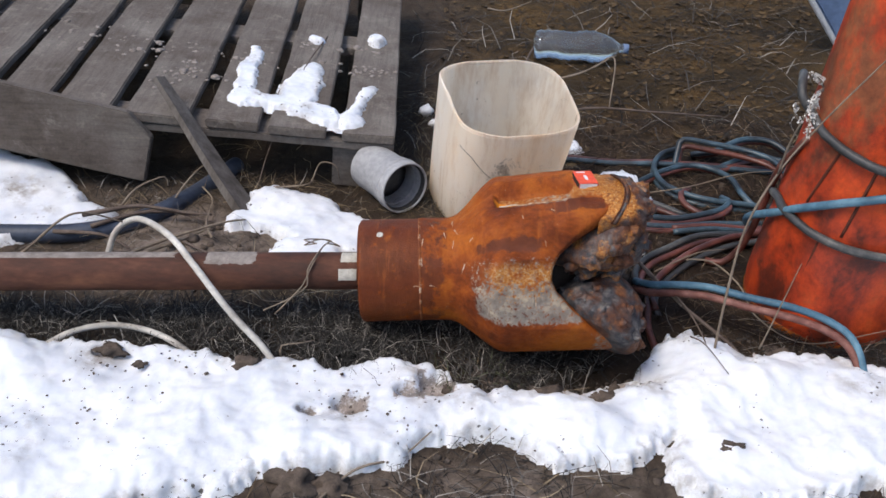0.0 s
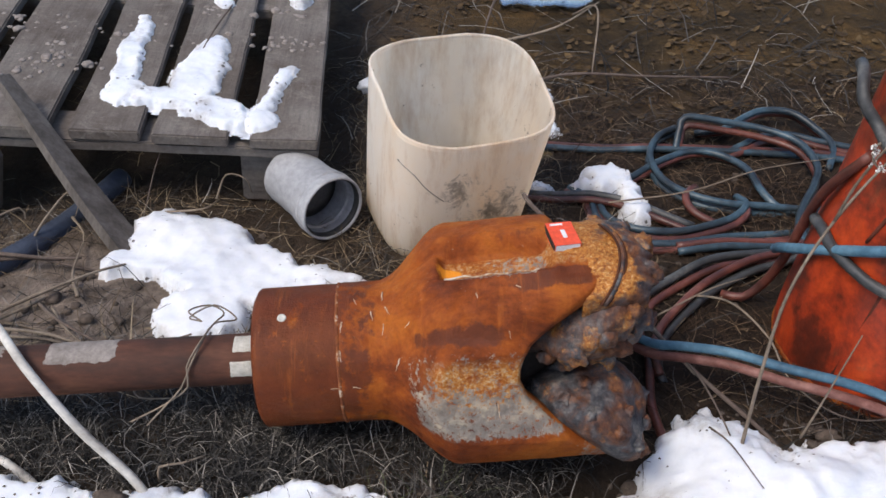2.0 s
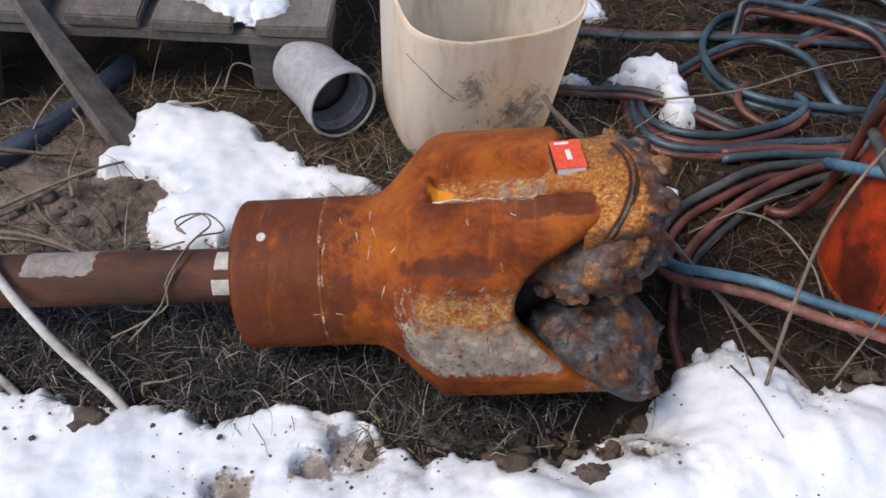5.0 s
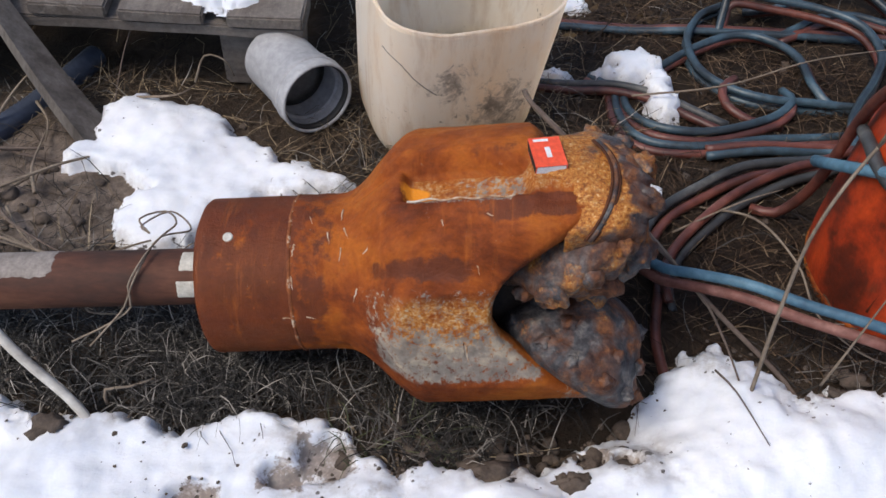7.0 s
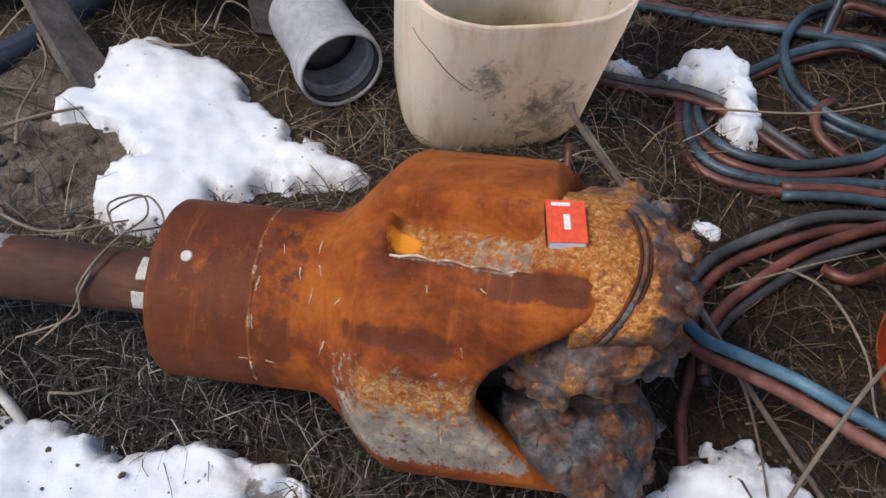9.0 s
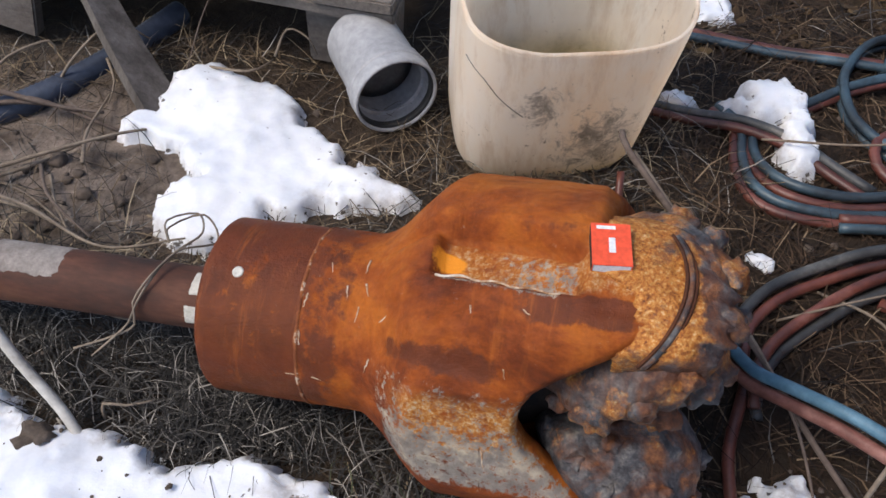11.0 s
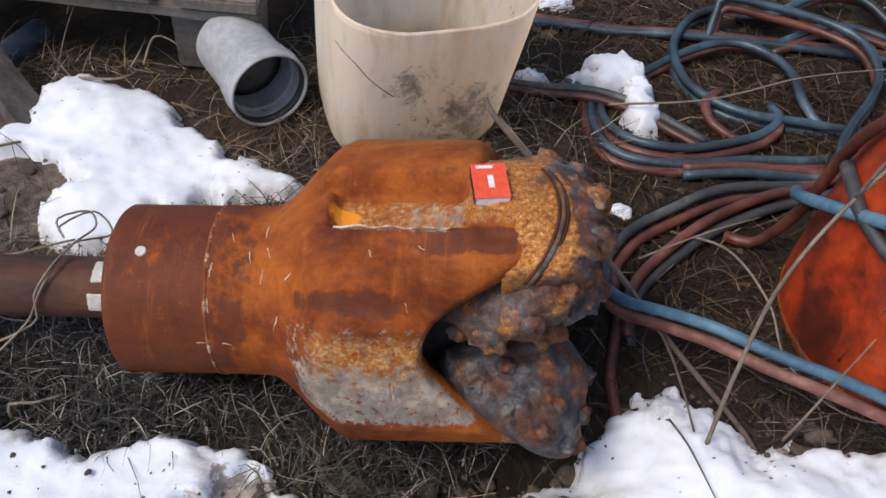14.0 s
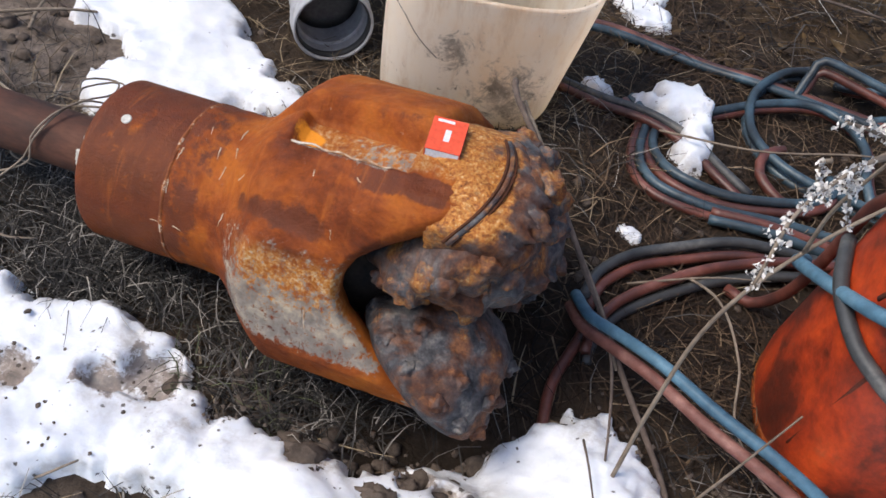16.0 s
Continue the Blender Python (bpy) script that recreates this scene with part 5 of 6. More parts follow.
def gas_cylinder():
    ob = thing("gas_cylinder", None, "red painted steel gas cylinder, rusty and leaning", "gas cylinder", m=CYL)
    R, L, n = 0.152, 1.05, 72
    prof = [(0.0, 0.90), (0.004, 0.945), (0.012, 0.97), (0.03, 0.985), (0.05, 1.0)] + [(0.05 + 0.03 * k, 1.0) for k in range(1, 25)] + [(0.80, 0.995), (0.85, 0.96), (0.90, 0.88), (0.95, 0.74), (0.99, 0.54), (1.02, 0.3), (1.03, 0.1)]
    rings, rusty = [], []
    for h, s in prof:
        q = []
        for k in range(n):
            a = 2 * math.pi * k / n
            c = Vector((math.cos(a), math.sin(a), 0))
            dent = 0.004 * noise.noise(c * 1.5 + Vector((0, 0, h * 4))) - 0.003 * math.exp(-((math.sin(a * 2.5 + h * 4)) / 0.12) ** 2)
            q.append(c * (R * s + dent) + Vector((0, 0, h)))
            rusty.append(0.16 * step(0.30, 0.48, h) + 0.10 * (1 - step(0.0, 0.05, h)))
        rings.append(q)
    part("body", grid_mesh("body", rings, RED, True, True, rusty=rusty), RED, ob, "red paint worn through to rust", True)
    part("foot_ring", lathe([(-0.012, 0.132), (-0.012, 0.140), (0.012, 0.150), (0.020, 0.1495), (0.016, 0.136)], 56, False), RUST, ob, "rusted foot ring", True)
    # a rubber hose slung round it: a standing loop at the side, then two turns that sag in front
    wraps = (((150, 0.46), (165, 0.47), (176, 0.45), (182, 0.425), (200, 0.412), (226, 0.402), (250, 0.398), (290, 0.40), (340, 0.43)),
             ((165, 0.235), (178, 0.245), (192, 0.240), (209, 0.238), (222, 0.236), (245, 0.236), (275, 0.24), (310, 0.26)))
    for turns in wraps:
        line = []
        for ang, h in turns:
            out = 0.1605 + (0.022 if h > 0.44 else 0.0)
            line.append((out * math.cos(radians(ang)), out * math.sin(radians(ang)), h))
        part("hose_wrap", tube("hose_wrap", spline(line, 0.012), 0.0082, HOSE_BLACK, 10), HOSE_BLACK, ob, "grey rubber hose wound round the cylinder", True)
    # pressed seams in the shell
    for ang0, ang1, h0, h1 in ((222, 224, 0.06, 0.24), (205, 214, 0.28, 0.40), (236, 240, 0.25, 0.40)):
        line = [(0.1517 * math.cos(radians(ang0 + (ang1 - ang0) * q / 8)), 0.1517 * math.sin(radians(ang0 + (ang1 - ang0) * q / 8)), h0 + (h1 - h0) * q / 8) for q in range(9)]
        part("dent_line", tube("dent_line", [np.array(v) for v in line], 0.0028, RED_DARK, 6), RED_DARK, ob, "dark scuffed crease", True)


gas_cylinder()
cyl_front = [(0.632, 1.705, 0.122), (0.612, 1.648, 0.172)]
for ang, h in ((188, 0.218), (199, 0.244), (212, 0.272), (230, 0.308), (250, 0.340), (275, 0.37)):
    q = CYL @ Vector((0.1605 * math.cos(radians(ang)), 0.1605 * math.sin(radians(ang)), h + 0.01))
    cyl_front.append(tuple(q))
cyl_front.append((0.99, 1.50, 0.40))
lone_tube("blue_hose", cyl_front, 0.0078, HOSE_SKY, "bright blue rubber hose laid across the gas cylinder", "hose", group="welding hoses")
lone_tube("red_hose", [(0.570, 1.715, 0.016), (0.602, 1.700, 0.022), (0.628, 1.695, 0.06), (0.638, 1.682, 0.12), (0.642, 1.672, 0.18), (0.640, 1.650, 0.25), (0.638, 1.62, 0.31), (0.655, 1.585, 0.38)], 0.0075, HOSE_RED, "faded red hose climbing beside the gas cylinder", "hose", group="welding hoses")


# ---- blue sheet behind ----
def blue_sheet():
    ob = thing("blue_hoarding", (1.35, 3.05, -0.03), "blue sheet panel with a white edge leaning upright", "panel")
    m = pose(1.405, 3.05, 0.42, 0, -40, 0)
    part("sheet", placed(box(0.62, 0.02, 0.60, 0.006, 0.006, 8, 2.0), m), BLUE_SHEET, ob, "", False, False)
    part("edge_trim", placed(box(0.016, 0.034, 0.60, 0.004), m @ Matrix.Translation((-0.318, 0, 0))), WHITE_EDGE, ob, "white edge trim", False, False)


blue_sheet()


# ---- crushed bottle ----
def bottle():
    m = Matrix.Translation((0.292, 2.90, 0.030)) @ Euler((0, radians(90), radians(-3))).to_matrix().to_4x4()
    ob = thing("plastic_bottle", None, "crushed clear bluish plastic bottle lying on the ground", "bottle", m=m)
    prof = [(0.0, 0.025), (0.004, 0.042), (0.02, 0.046)]
    prof += [(0.03 + 0.012 * k, 0.045 + 0.0018 * (1 if k % 2 else -1)) for k in range(14)]
    prof += [(0.215, 0.044), (0.245, 0.034), (0.268, 0.018), (0.275, 0.014), (0.29, 0.014)]
    bm = lathe(prof, 28)
    for v in bm.verts:
        d = noise.noise(v.co * 14)
        v.co.x *= 1.02 + 0.25 * d
        v.co.y *= 1.08 + 0.15 * d
    part("body", bm, PET, ob, "", True)
    part("cap", lathe([(0.286, 0.0155), (0.302, 0.0155), (0.304, 0.013)], 20), BLUE_SHEET, ob, "blue screw cap", True)


bottle()
for bx, by, s in ((-0.045, 2.43, 0.022), (-0.02, 2.36, 0.016)):
    lit = new("litter", flip_to_mesh("litter", placed(blob(s, bx * 50, (1, 0.8, 0.7), 0.8), Matrix.Translation((bx, by, 0.0))), CARD_GREY))
    tagged(lit, "crumpled scrap of pale plastic litter", "litter", "litter scraps")

# ---- dry stems ----
STALK = "long dry grass stalk leaning over the soil"
BR = "dry brown twig lying on the ground"


def stem(pts, r=0.0028, label=STALK, material=None, taper=0.45):
    return lone_tube("dead_weed", pts, r, material or STEM, label, "weed", 6, 0.012, taper, group="dead weeds")


stem([(0.232, 1.765, 0.188), (0.244, 1.741, 0.182), (0.30, 1.69, 0.152), (0.361, 1.636, 0.108), (0.405, 1.595, 0.075), (0.439, 1.562, 0.055), (0.485, 1.50, 0.040), (0.545, 1.423, 0.026), (0.57, 1.39, 0.012)], 0.0040, "long split grey-brown stick leaning past the cutters", STEM_DARK, 0.9)
stem([(0.250, 1.758, 0.165), (0.315, 1.685, 0.140), (0.375, 1.625, 0.098), (0.428, 1.575, 0.064), (0.470, 1.51, 0.045)], 0.0030, "pale splinter of the long stick", STEM, 0.6)
stem([(0.439, 1.562, 0.055), (0.462, 1.50, 0.066), (0.478, 1.44, 0.062), (0.49, 1.385, 0.050)], 0.0022, "thin side shoot of the stick over the snow", STEM_DARK, 0.6)
stem([(0.50, 1.375, 0.045), (0.505, 1.40, 0.17), (0.518, 1.425, 0.285), (0.56, 1.455, 0.375), (0.62, 1.475, 0.465), (0.71, 1.48, 0.60)], 0.0026, "tall dry weed stalk before the gas cylinder", STEM)
stem([(0.59, 1.395, 0.04), (0.602, 1.40, 0.10), (0.618, 1.41, 0.17), (0.628, 1.415, 0.22)], 0.0018)
stem([(0.50, 1.72, 0.01), (0.56, 1.66, 0.05), (0.60, 1.58, 0.05), (0.62, 1.50, 0.03), (0.70, 1.44, 0.02), (0.85, 1.45, 0.05)], 0.002)
stem([(0.45, 1.66, 0.02), (0.54, 1.69, 0.05), (0.62, 1.74, 0.03)], 0.0018)
stem([(0.42, 1.95, 0.03), (0.56, 1.93, 0.07), (0.70, 1.97, 0.09), (0.86, 2.02, 0.08)], 0.0018)
stem([(0.27, 2.42, 0.0), (0.42, 2.45, 0.02), (0.60, 2.44, 0.02), (0.80, 2.47, 0.0)], 0.004, BR, STEM_DARK)
stem([(0.25, 2.60, 0.02), (0.40, 2.62, 0.05), (0.52, 2.70, 0.08)], 0.004, BR, STEM)
stem([(0.30, 2.95, 0.0), (0.26, 2.75, 0.04), (0.22, 2.60, 0.0)], 0.004, BR, STEM_DARK)
stem([(0.48, 2.80, 0.0), (0.50, 2.62, 0.10), (0.47, 2.45, 0.02)], 0.0035, BR, STEM)
stem([(0.16, 3.3, 0.0), (0.20, 3.0, 0.10), (0.26, 2.8, 0.2)], 0.004, BR, STEM)
stem([(-0.70, 1.60, 0.02), (-0.58, 1.66, 0.05), (-0.47, 1.74, 0.05), (-0.42, 1.79, 0.03)], 0.0042, BR, STEM)
stem([(-0.60, 1.62, 0.05), (-0.50, 1.60, 0.055), (-0.38, 1.565, 0.05), (-0.28, 1.60, 0.05)], 0.0032, BR, STEM)
stem([(-0.62, 1.83, 0.0), (-0.58, 1.87, 0.06), (-0.54, 1.94, 0.08), (-0.50, 1.96, 0.04)], 0.0026)
stem([(-0.55, 1.70, 0.03), (-0.48, 1.62, 0.06), (-0.40, 1.575, 0.05)], 0.0034, BR, STEM_DARK)
stem([(-0.90, 1.47, 0.03), (-0.78, 1.52, 0.12), (-0.70, 1.57, 0.17), (-0.62, 1.62, 0.12)], 0.0035, "dry stalk leaning over the pipe", STEM)
stem([(-0.33, 2.55, 0.16), (-0.36, 2.30, 0.17), (-0.40, 2.02, 0.11), (-0.43, 1.92, 0.02)], 0.0022, "thin dry stalk hanging over the pallet edge", STEM_DARK)
stem([(0.46, 1.40, 0.06), (0.475, 1.36, 0.075), (0.505, 1.30, 0.06)], 0.0016, "thin dry stalk on the snow", STEM_DARK)
stem([(-0.768, 1.754, 0.050), (-0.716, 1.767, 0.055), (-0.662, 1.789, 0.055), (-0.596, 1.787, 0.050), (-0.538, 1.800, 0.030)], 0.0060, BR, STEM_DARK)
stem([(-0.661, 1.586, 0.045), (-0.611, 1.632, 0.040), (-0.548, 1.679, 0.040), (-0.501, 1.746, 0.030)], 0.0045, BR, STEM)
stem([(-0.604, 1.621, 0.030), (-0.521, 1.611, 0.035), (-0.451, 1.588, 0.040)], 0.0036, BR, STEM)
stem([(-0.711, 1.815, 0.030), (-0.680, 1.855, 0.060), (-0.627, 1.893, 0.070), (-0.620, 1.888, 0.050)], 0.0030, BR, STEM)
stem([(-0.581, 1.650, 0.030), (-0.527, 1.634, 0.030), (-0.444, 1.590, 0.040)], 0.0028, BR, STEM)
stem([(-0.508, 1.664, 0.045), (-0.479, 1.624, 0.045), (-0.436, 1.580, 0.050)], 0.0026, BR, STEM)
stem([(-0.480, 1.698, 0.040), (-0.506, 1.758, 0.035), (-0.514, 1.841, 0.030)], 0.0034, BR, STEM)
stem([(-0.698, 1.633, 0.030), (-0.649, 1.646, 0.035), (-0.603, 1.657, 0.030)], 0.0034, BR, STEM_DARK)
stem([(-0.546, 1.904, 0.040), (-0.516, 1.864, 0.035), (-0.515, 1.832, 0.020)], 0.0028, BR, STEM)
stem([(-0.819, 1.715, 0.030), (-0.710, 1.695, 0.040), (-0.643, 1.662, 0.030)], 0.0050, BR, STEM_DARK)
stem([(-0.743, 1.726, 0.040), (-0.639, 1.782, 0.045), (-0.505, 1.804, 0.030)], 0.0050, BR, STEM_DARK)
stem([(-0.386, 1.557, 0.020), (-0.357, 1.522, 0.030), (-0.331, 1.476, 0.050), (-0.281, 1.465, 0.060)], 0.0020, BR, STEM)
stem([(-0.286, 1.363, 0.010), (-0.285, 1.371, 0.030), (-0.255, 1.373, 0.035), (-0.228, 1.389, 0.030)], 0.0024, BR, STEM)
stem([(-0.402, 1.929, 0.030), (-0.317, 1.913, 0.050), (-0.296, 1.953, 0.040)], 0.0026, BR, STEM)
stem([(-0.308, 1.983, 0.020), (-0.288, 2.003, 0.060), (-0.251, 1.991, 0.060), (-0.245, 2.001, 0.020)], 0.0022, BR, STEM)
stem([(-0.20, 1.02, 0.0), (-0.13, 1.09, 0.02), (-0.06, 1.13, 0.01), (-0.01, 1.17, 0.03)], 0.003, BR, STEM)


def weed(pts, seed, count, start, label):
    """A thin dry branch with pale seed fluff from start (0 to 1) to its end."""
    rnd = random.Random(seed)
    ob = thing("dry_weed", pts[0], label, "weed", "dry weeds")
    line = spline(pts, 0.006)
    part("stalk", tube("stalk", line, 0.0016, STEM, 6, 0.6), STEM, ob)
    bm = bmesh.new()
    for k in range(count):
        s = rnd.uniform(start, 1.0)
        q = line[min(len(line) - 1, int(len(line) * s))] + np.array([rnd.gauss(0, 0.0022) for _ in range(3)])
        for j in range(5):
            m = Matrix.Translation(q + np.array([rnd.uniform(-0.002, 0.002) for _ in range(3)])) @ Euler([rnd.uniform(0, 6) for _ in range(3)]).to_matrix().to_4x4()
            w = rnd.uniform(0.0010, 0.0021)
            vs = [bm.verts.new(m @ Vector(c)) for c in ((-w, 0, 0), (0, -w * 0.7, 0.0008), (w * 1.3, 0, 0), (0, w * 0.7, 0.0008))]
            bm.faces.new(vs)
    part("fluff", bm, FLUFF, ob, "pale fluffy seed heads")


FROSTY = "thin dry weed branch with pale fluffy seed heads"
stem([(0.56, 1.455, 0.375), (0.555, 1.43, 0.45), (0.56, 1.40, 0.53), (0.554, 1.37, 0.568)], 0.002, "dry weed stalk before the gas cylinder", STEM)
weed([(0.554, 1.37, 0.568), (0.528, 1.33, 0.574), (0.509, 1.295, 0.578), (0.5, 1.275, 0.581), (0.494, 1.258, 0.578), (0.492, 1.245, 0.567), (0.49, 1.235, 0.552)], 3, 58, 0.30, FROSTY)
weed([(0.52, 1.36, 0.548), (0.515, 1.36, 0.543), (0.519, 1.36, 0.527), (0.529, 1.358, 0.517)], 8, 16, 0.3, FROSTY)
weed([(0.549, 1.36, 0.574), (0.526, 1.33, 0.599), (0.504, 1.31, 0.614)], 11, 22, 0.3, FROSTY)
weed([(0.543, 1.345, 0.575), (0.53, 1.33, 0.577), (0.527, 1.325, 0.568), (0.539, 1.33, 0.531)], 14, 28, 0.2, FROSTY)


# ---- grass, litter, clods ----
def in_snow(x, y):
    f = np.full(np.shape(x), -1.0)
    for blobs, seed in SNOWS:
        f = np.maximum(f, snow_field(x, y, blobs, seed))
    return f


def scatter(count, x0, x1, y0, y1, rng, density):
    x, y = rng.uniform(x0, x1, count), rng.uniform(y0, y1, count)
    keep = rng.uniform(0, 1, count) < density(x, y)
    return x[keep], y[keep]


def blades(name, x, y, rng, material, label, length, width, rise, lift=0.0):
    n = len(x)
    L = rng.uniform(*length, n)
    a = rng.uniform(0, 2 * np.pi, n)
    up = rng.uniform(*rise, n) * L
    bend = rng.normal(0, 0.5, n)
    w = rng.uniform(*width, n)
    z0 = ground_height(x, y) + lift
    V = np.zeros((n, 8, 3))
    for k, s in enumerate((0, 0.35, 0.7, 1.0)):
        ang = a + bend * s
        cx, cy = x + np.cos(ang) * L * s, y + np.sin(ang) * L * s
        cz = np.maximum(z0 + up * np.sin(s * 2.4) + 0.002, ground_height(cx, cy) + 0.001)
        ww = w * (1 - 0.75 * s)
        px, py = -np.sin(ang) * ww, np.cos(ang) * ww
        V[:, 2 * k] = np.stack([cx - px, cy - py, cz], -1)
        V[:, 2 * k + 1] = np.stack([cx + px, cy + py, cz + 0.25 * ww], -1)
    base = (np.arange(n) * 8)[:, None]
    F = np.concatenate([base + np.array([2 * k, 2 * k + 1, 2 * k + 3, 2 * k + 2]) for k in range(3)], 0)
    ob = new(name, data_mesh(name, V.reshape(-1, 3), F.tolist(), material))
    return tagged(ob, label, "grass", kind="stuff")


rng = np.random.default_rng(7)


def near_density(x, y):
    d = 0.35 + 0.65 * smooth(-0.2, 0.35, vnoise(x, y, 6, 31.0))
    d = d * (1 - 0.8 * bulge(x, y, -0.50, 1.67, 0.15, 0.08)) * (1 - 0.93 * bulge(x, y, 0.27, 1.345, 0.20, 0.055))
    d = d * (1 - smooth(-0.018, 0.003, in_snow(x, y))) * (1 - 0.93 * smooth(0.22, 0.42, x) * smooth(1.40, 1.55, y))
    d = d * (1 - bulge(x, y, -0.115, 1.93, 0.08, 0.09)) * (1 - bulge(x, y, 0.33, 1.36, 0.10, 0.07))
    return d * (1 - 0.7 * smooth(1.2, 1.12, y)) * np.where((x < -0.12) & (y > 2.02), 0.12, 1.0)


gx, gy = scatter(60000, -1.2, 1.15, 1.0, 2.5, rng, lambda x, y: near_density(x, y) * (0.35 + 0.65 * smooth(1.5, 1.3, y)))
blades("grey_dead_grass", gx, gy, rng, GREY_GRASS, "matted grey-brown dead grass", (0.03, 0.11), (0.0004, 0.0011), (0.02, 0.35))
gx, gy = scatter(34000, -1.0, 1.15, 1.5, 2.6, rng, lambda x, y: near_density(x, y) * (0.25 + 0.75 * smooth(0.0, 0.4, vnoise(x, y, 4, 3.0)) + 0.6 * bulge(x, y, -0.05, 1.80, 0.10, 0.14)))
blades("straw", gx, gy, rng, STRAW, "tangled dry yellow straw", (0.025, 0.10), (0.0005, 0.0012), (0.02, 0.30))
gx, gy = scatter(15000, 0.16, 1.2, 1.42, 2.5, rng, lambda x, y: np.where(in_snow(x, y) > 0.004, 0.0, 1.0) * (0.35 + 0.65 * smooth(-0.35, 0.3, vnoise(x, y, 7, 61.0))))
blades("brown_litter", gx, gy, rng, BROWN, "tangled dark brown grass litter under the hoses", (0.02, 0.10), (0.0005, 0.0014), (0.0, 0.22))
gx, gy = scatter(2500, -0.6, 0.9, 1.03, 1.35, rng, lambda x, y: near_density(x, y) * 0.6)
blades("pale_straw", gx, gy, rng, STRAW, "scattered pale straw on trodden soil", (0.04, 0.16), (0.0008, 0.0017), (0.0, 0.10))
gx, gy = scatter(3000, -0.1, 2.2, 2.3, 3.8, rng, lambda x, y: 0.5 + 0.5 * vnoise(x, y, 5, 13.0))
blades("far_straw", gx, gy, rng, GREY_GRASS, "dry grass among fallen leaves", (0.05, 0.22), (0.001, 0.002), (0.02, 0.35))
gx, gy = scatter(30000, -0.85, 0.32, 1.24, 1.50, rng, lambda x, y: near_density(x, y) * (0.5 + 0.5 * smooth(-0.3, 0.3, vnoise(x, y, 14, 41.0))))
blades("short_dead_grass", gx, gy, rng, GREY_GRASS, "short tufts of grey dead grass beside the bit", (0.018, 0.065), (0.0005, 0.0013), (0.15, 0.75))
gx, gy = scatter(160, 0.0, 0.15, 1.29, 1.36, rng, lambda x, y: 0.3 * np.ones_like(x))
blades("green_grass", gx, gy, rng, GREEN, "few green blades of grass by the snow", (0.02, 0.06), (0.0006, 0.0012), (0.2, 0.8))


def leaf_litter():
    n = 7000
    x, y = rng.uniform(0.0, 2.6, n), 2.15 + 1.8 * rng.uniform(0, 1, n) ** 0.8
    keep = (vnoise(x, y, 3, 5.0) + rng.uniform(-0.5, 0.5, n)) > -0.15
    x, y = x[keep], y[keep]
    n = len(x)
    s = rng.uniform(0.005, 0.017, n)
    a, tx, ty = rng.uniform(0, 6.28, n), rng.normal(0, 0.2, n), rng.normal(0, 0.2, n)
    z = ground_height(x, y) + 0.006
    V = np.zeros((n, 6, 3))
    for k, (u, v, c) in enumerate(((-1, 0, 0.1), (-0.35, -0.5, -0.1), (0.5, -0.42, 0.0), (1, 0, 0.25), (0.5, 0.42, 0.0), (-0.35, 0.5, -0.1))):
        px, py = s * (u * np.cos(a) - v * np.sin(a)), s * (u * np.sin(a) + v * np.cos(a))
        V[:, k] = np.stack([x + px, y + py, z + s * (u * tx * 0.7 + v * ty + c)], -1)
    F = (np.arange(n) * 6)[:, None] + np.array([0, 1, 2, 3, 4, 5])
    me = data_mesh("leaf_litter", V.reshape(-1, 3), F.tolist(), LEAF, False)
    tagged(new("leaf_litter", me), "brown and ochre fallen leaves", "leaves", kind="stuff")


leaf_litter()


def clods(name, spots, label, seed, sizes=(0.003, 0.010), flat=0.7, slope=0.0, material=None):
    """Crumbs of soil round the given (x, y, spread, count, lift)."""
    rnd = random.Random(seed)
    verts, faces = [], []
    src = bmesh.new()
    bmesh.ops.create_icosphere(src, subdivisions=2, radius=1)
    src.verts.ensure_lookup_table()
    base = [v.co.copy() for v in src.verts]
    tri = [[v.index for v in f.verts] for f in src.faces]
    src.free()
    for x, y, spread, count, lift in spots:
        for k in range(count):
            px, py = x + rnd.gauss(0, spread), y + rnd.gauss(0, spread * 0.6)
            s = rnd.uniform(*sizes) * (1.6 if rnd.random() < 0.12 else 1)
            o = Vector((rnd.random() * 50, rnd.random() * 50, 0))
            z = (float(ground_height(px, py)) if not slope else slope * (-0.122 - px)) + lift + s * 0.3 * flat
            off = len(verts)
            for c in base:
                d = 1 + 0.5 * noise.noise(c * 1.7 + o) + 0.25 * noise.noise(c * 5 + o)
                verts.append((px + c.x * s * d, py + c.y * s * d, z + c.z * s * d * flat))
            faces += [[i + off for i in f] for f in tri]
    me = data_mesh(name, verts, faces, material or CLOD)
    return tagged(new(name, me), label, "soil", kind="stuff")


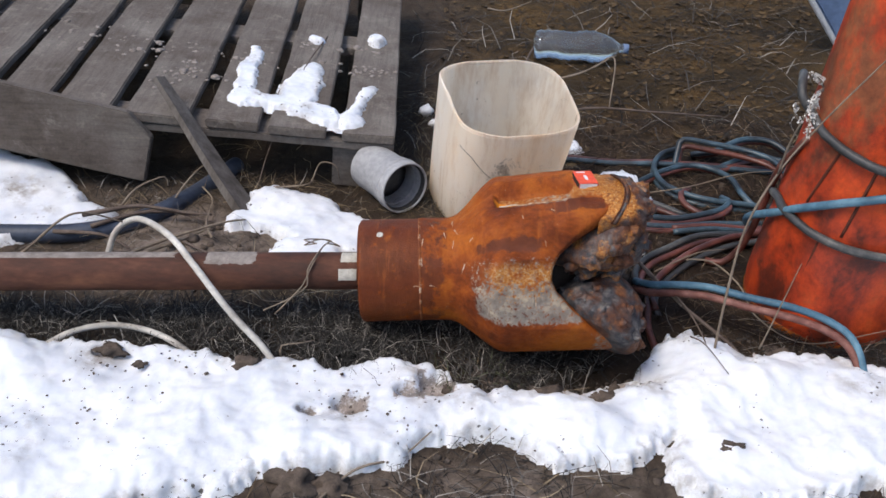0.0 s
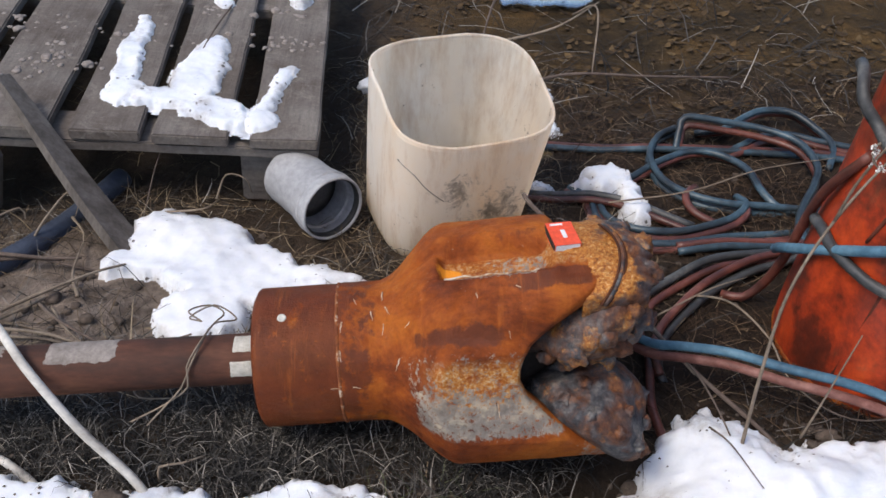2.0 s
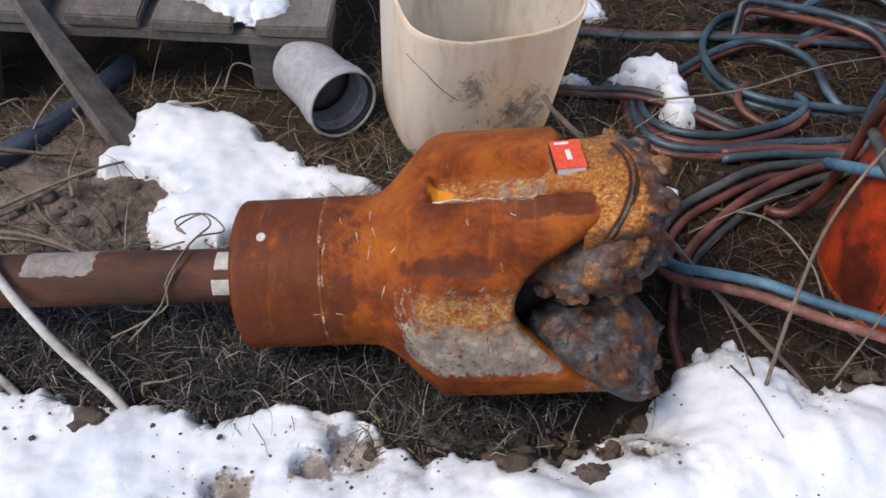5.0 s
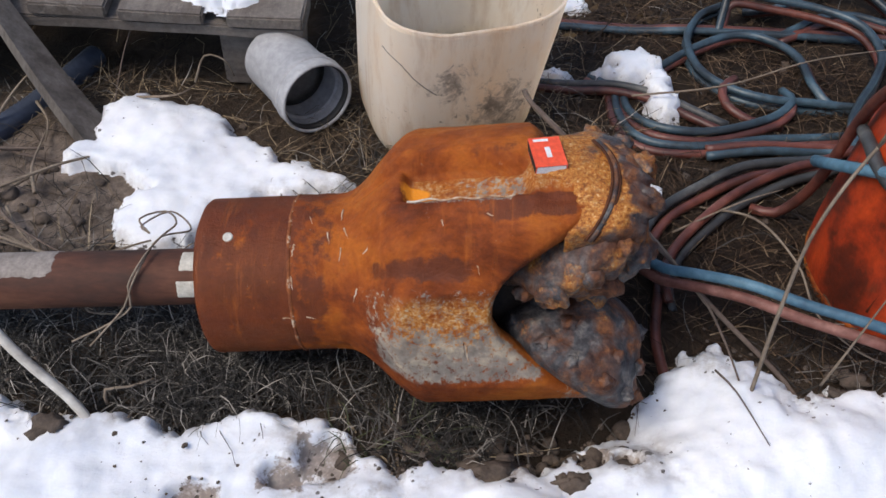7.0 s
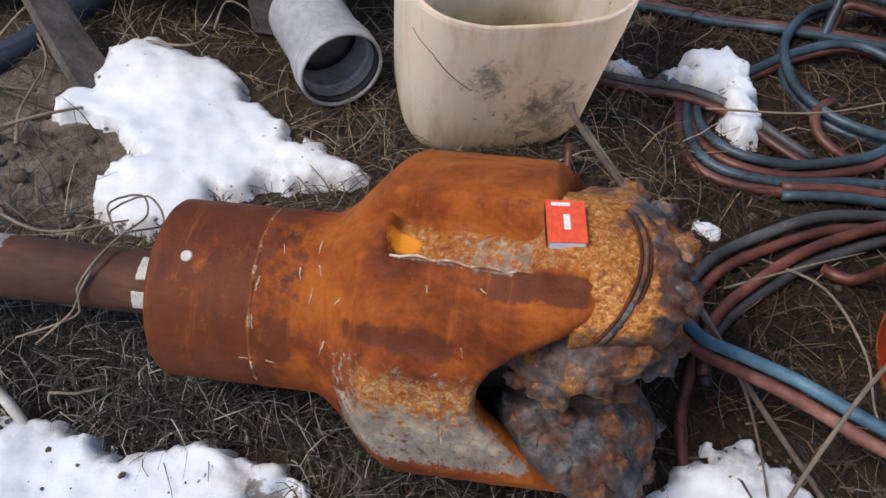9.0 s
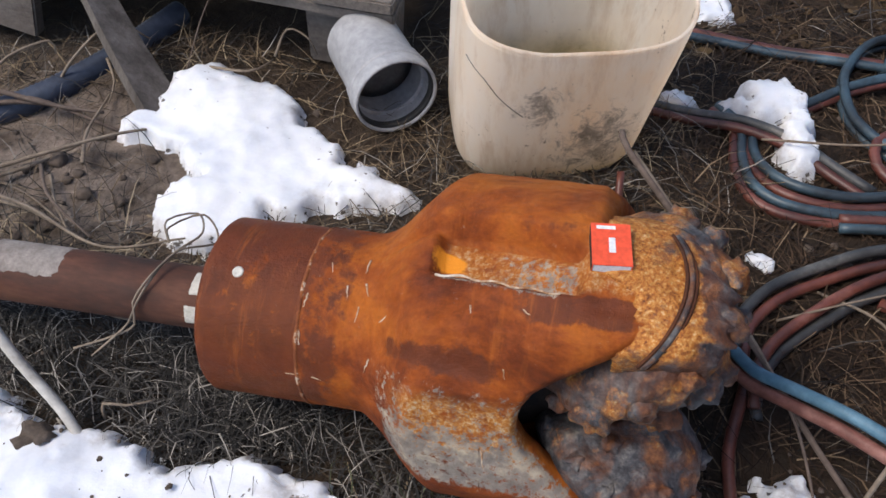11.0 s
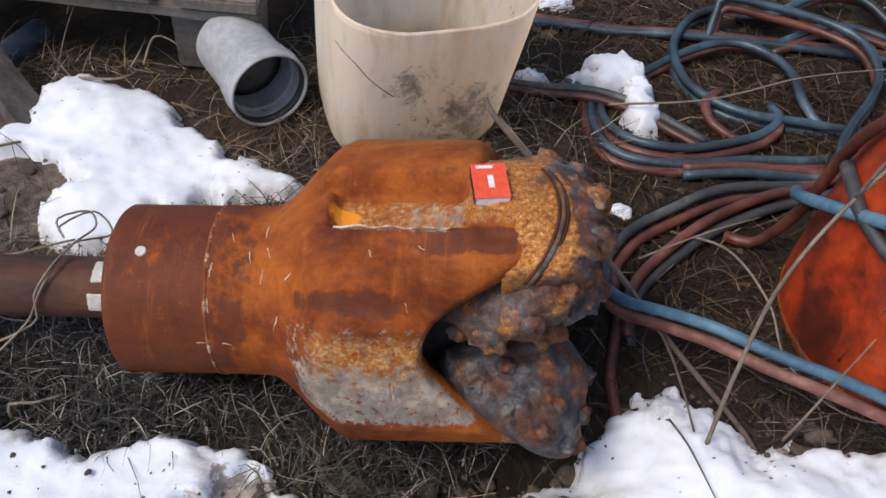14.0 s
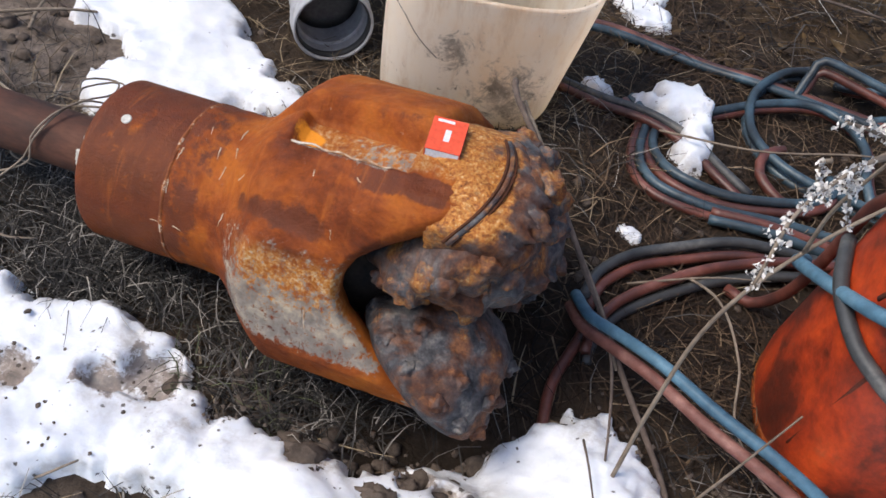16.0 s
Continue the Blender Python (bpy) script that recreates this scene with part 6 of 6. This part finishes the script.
clods("soil_clods", [(0.10, 1.30, 0.05, 40, 0.0), (0.25, 1.31, 0.05, 40, 0.0), (0.38, 1.34, 0.04, 30, 0.0), (-0.5, 1.66, 0.10, 36, 0.0), (0.3, 1.15, 0.15, 40, 0.0), (-0.1, 1.08, 0.12, 30, 0.0), (0.4, 1.8, 0.2, 50, 0.0)], "loose crumbs and clods of dark soil", 3)
clods("dirt_on_snow", [(0.21, 1.26, 0.022, 34, 0.033), (0.335, 1.30, 0.028, 40, 0.028), (0.52, 1.33, 0.07, 90, 0.038), (0.68, 1.27, 0.09, 80, 0.036), (0.49, 1.41, 0.03, 60, 0.034), (0.58, 1.36, 0.04, 60, 0.036), (-0.45, 1.33, 0.12, 60, 0.034), (-0.58, 1.22, 0.12, 36, 0.038), (-0.2, 1.19, 0.08, 30, 0.034), (0.2, 1.2, 0.06, 26, 0.034), (0.50, 1.43, 0.03, 26, 0.03), (0.62, 1.38, 0.03, 30, 0.03), (0.40, 1.36, 0.02, 34, 0.032), (0.10, 1.27, 0.03, 40, 0.034), (-0.08, 1.25, 0.07, 40, 0.036), (-0.30, 1.20, 0.14, 60, 0.036), (-0.66, 1.25, 0.12, 50, 0.036), (0.30, 1.28, 0.03, 40, 0.034), (0.47, 1.30, 0.08, 60, 0.04)], "dark crumbs of soil scattered on the snow", 9, (0.0006, 0.0026), 0.45)
clods("dirt_on_pallet", [(-0.19, 2.35, 0.03, 40, 0.139), (-0.35, 2.48, 0.04, 40, 0.139), (-0.66, 2.22, 0.06, 50, 0.139), (-0.20, 2.5, 0.03, 24, 0.139), (-0.52, 2.35, 0.05, 24, 0.139), (-0.70, 2.35, 0.08, 40, 0.139), (-0.9, 2.4, 0.09, 40, 0.139), (-0.35, 2.35, 0.05, 20, 0.139)], "pale crumbs of dry mud on the pallet boards", 12, (0.0015, 0.007), 0.5, 0.077, LIME)
for cx, cy, s, lift in ((-0.335, 1.315, 0.019, 0.03), (-0.585, 1.345, 0.020, 0.03), (-0.22, 1.075, 0.034, 0.0), (-0.165, 1.07, 0.026, 0.0), (0.47, 1.14, 0.016, 0.035), (0.192, 1.27, 0.018, 0.03), (0.17, 1.292, 0.013, 0.012), (0.305, 1.29, 0.013, 0.025), (0.345, 1.286, 0.014, 0.025), (0.615, 1.385, 0.012, 0.03), (-0.52, 1.30, 0.009, 0.043), (0.206, 1.290, 0.016, 0.02), (0.208, 1.250, 0.013, 0.034), (0.232, 1.243, 0.012, 0.036), (0.290, 1.262, 0.014, 0.034), (0.312, 1.305, 0.017, 0.02), (0.349, 1.308, 0.019, 0.02), (0.273, 1.265, 0.010, 0.034), (0.171, 1.312, 0.013, 0.004), (0.146, 1.316, 0.011, 0.004), (0.118, 1.322, 0.012, 0.004), (0.24, 1.33, 0.010, 0.0), (0.20, 1.335, 0.009, 0.002), (0.628, 1.436, 0.012, 0.01), (0.646, 1.420, 0.013, 0.012)):
    c = new("soil_clod", flip_to_mesh("soil_clod", placed(blob(s, cx * 40, (1.2, 0.9, 0.65), 0.85, 3), Matrix.Translation((cx, cy, float(ground_height(cx, cy)) + lift)))  , CLOD))
    tagged(c, "dark frozen clod of earth in the snow", "clod", "earth clods")
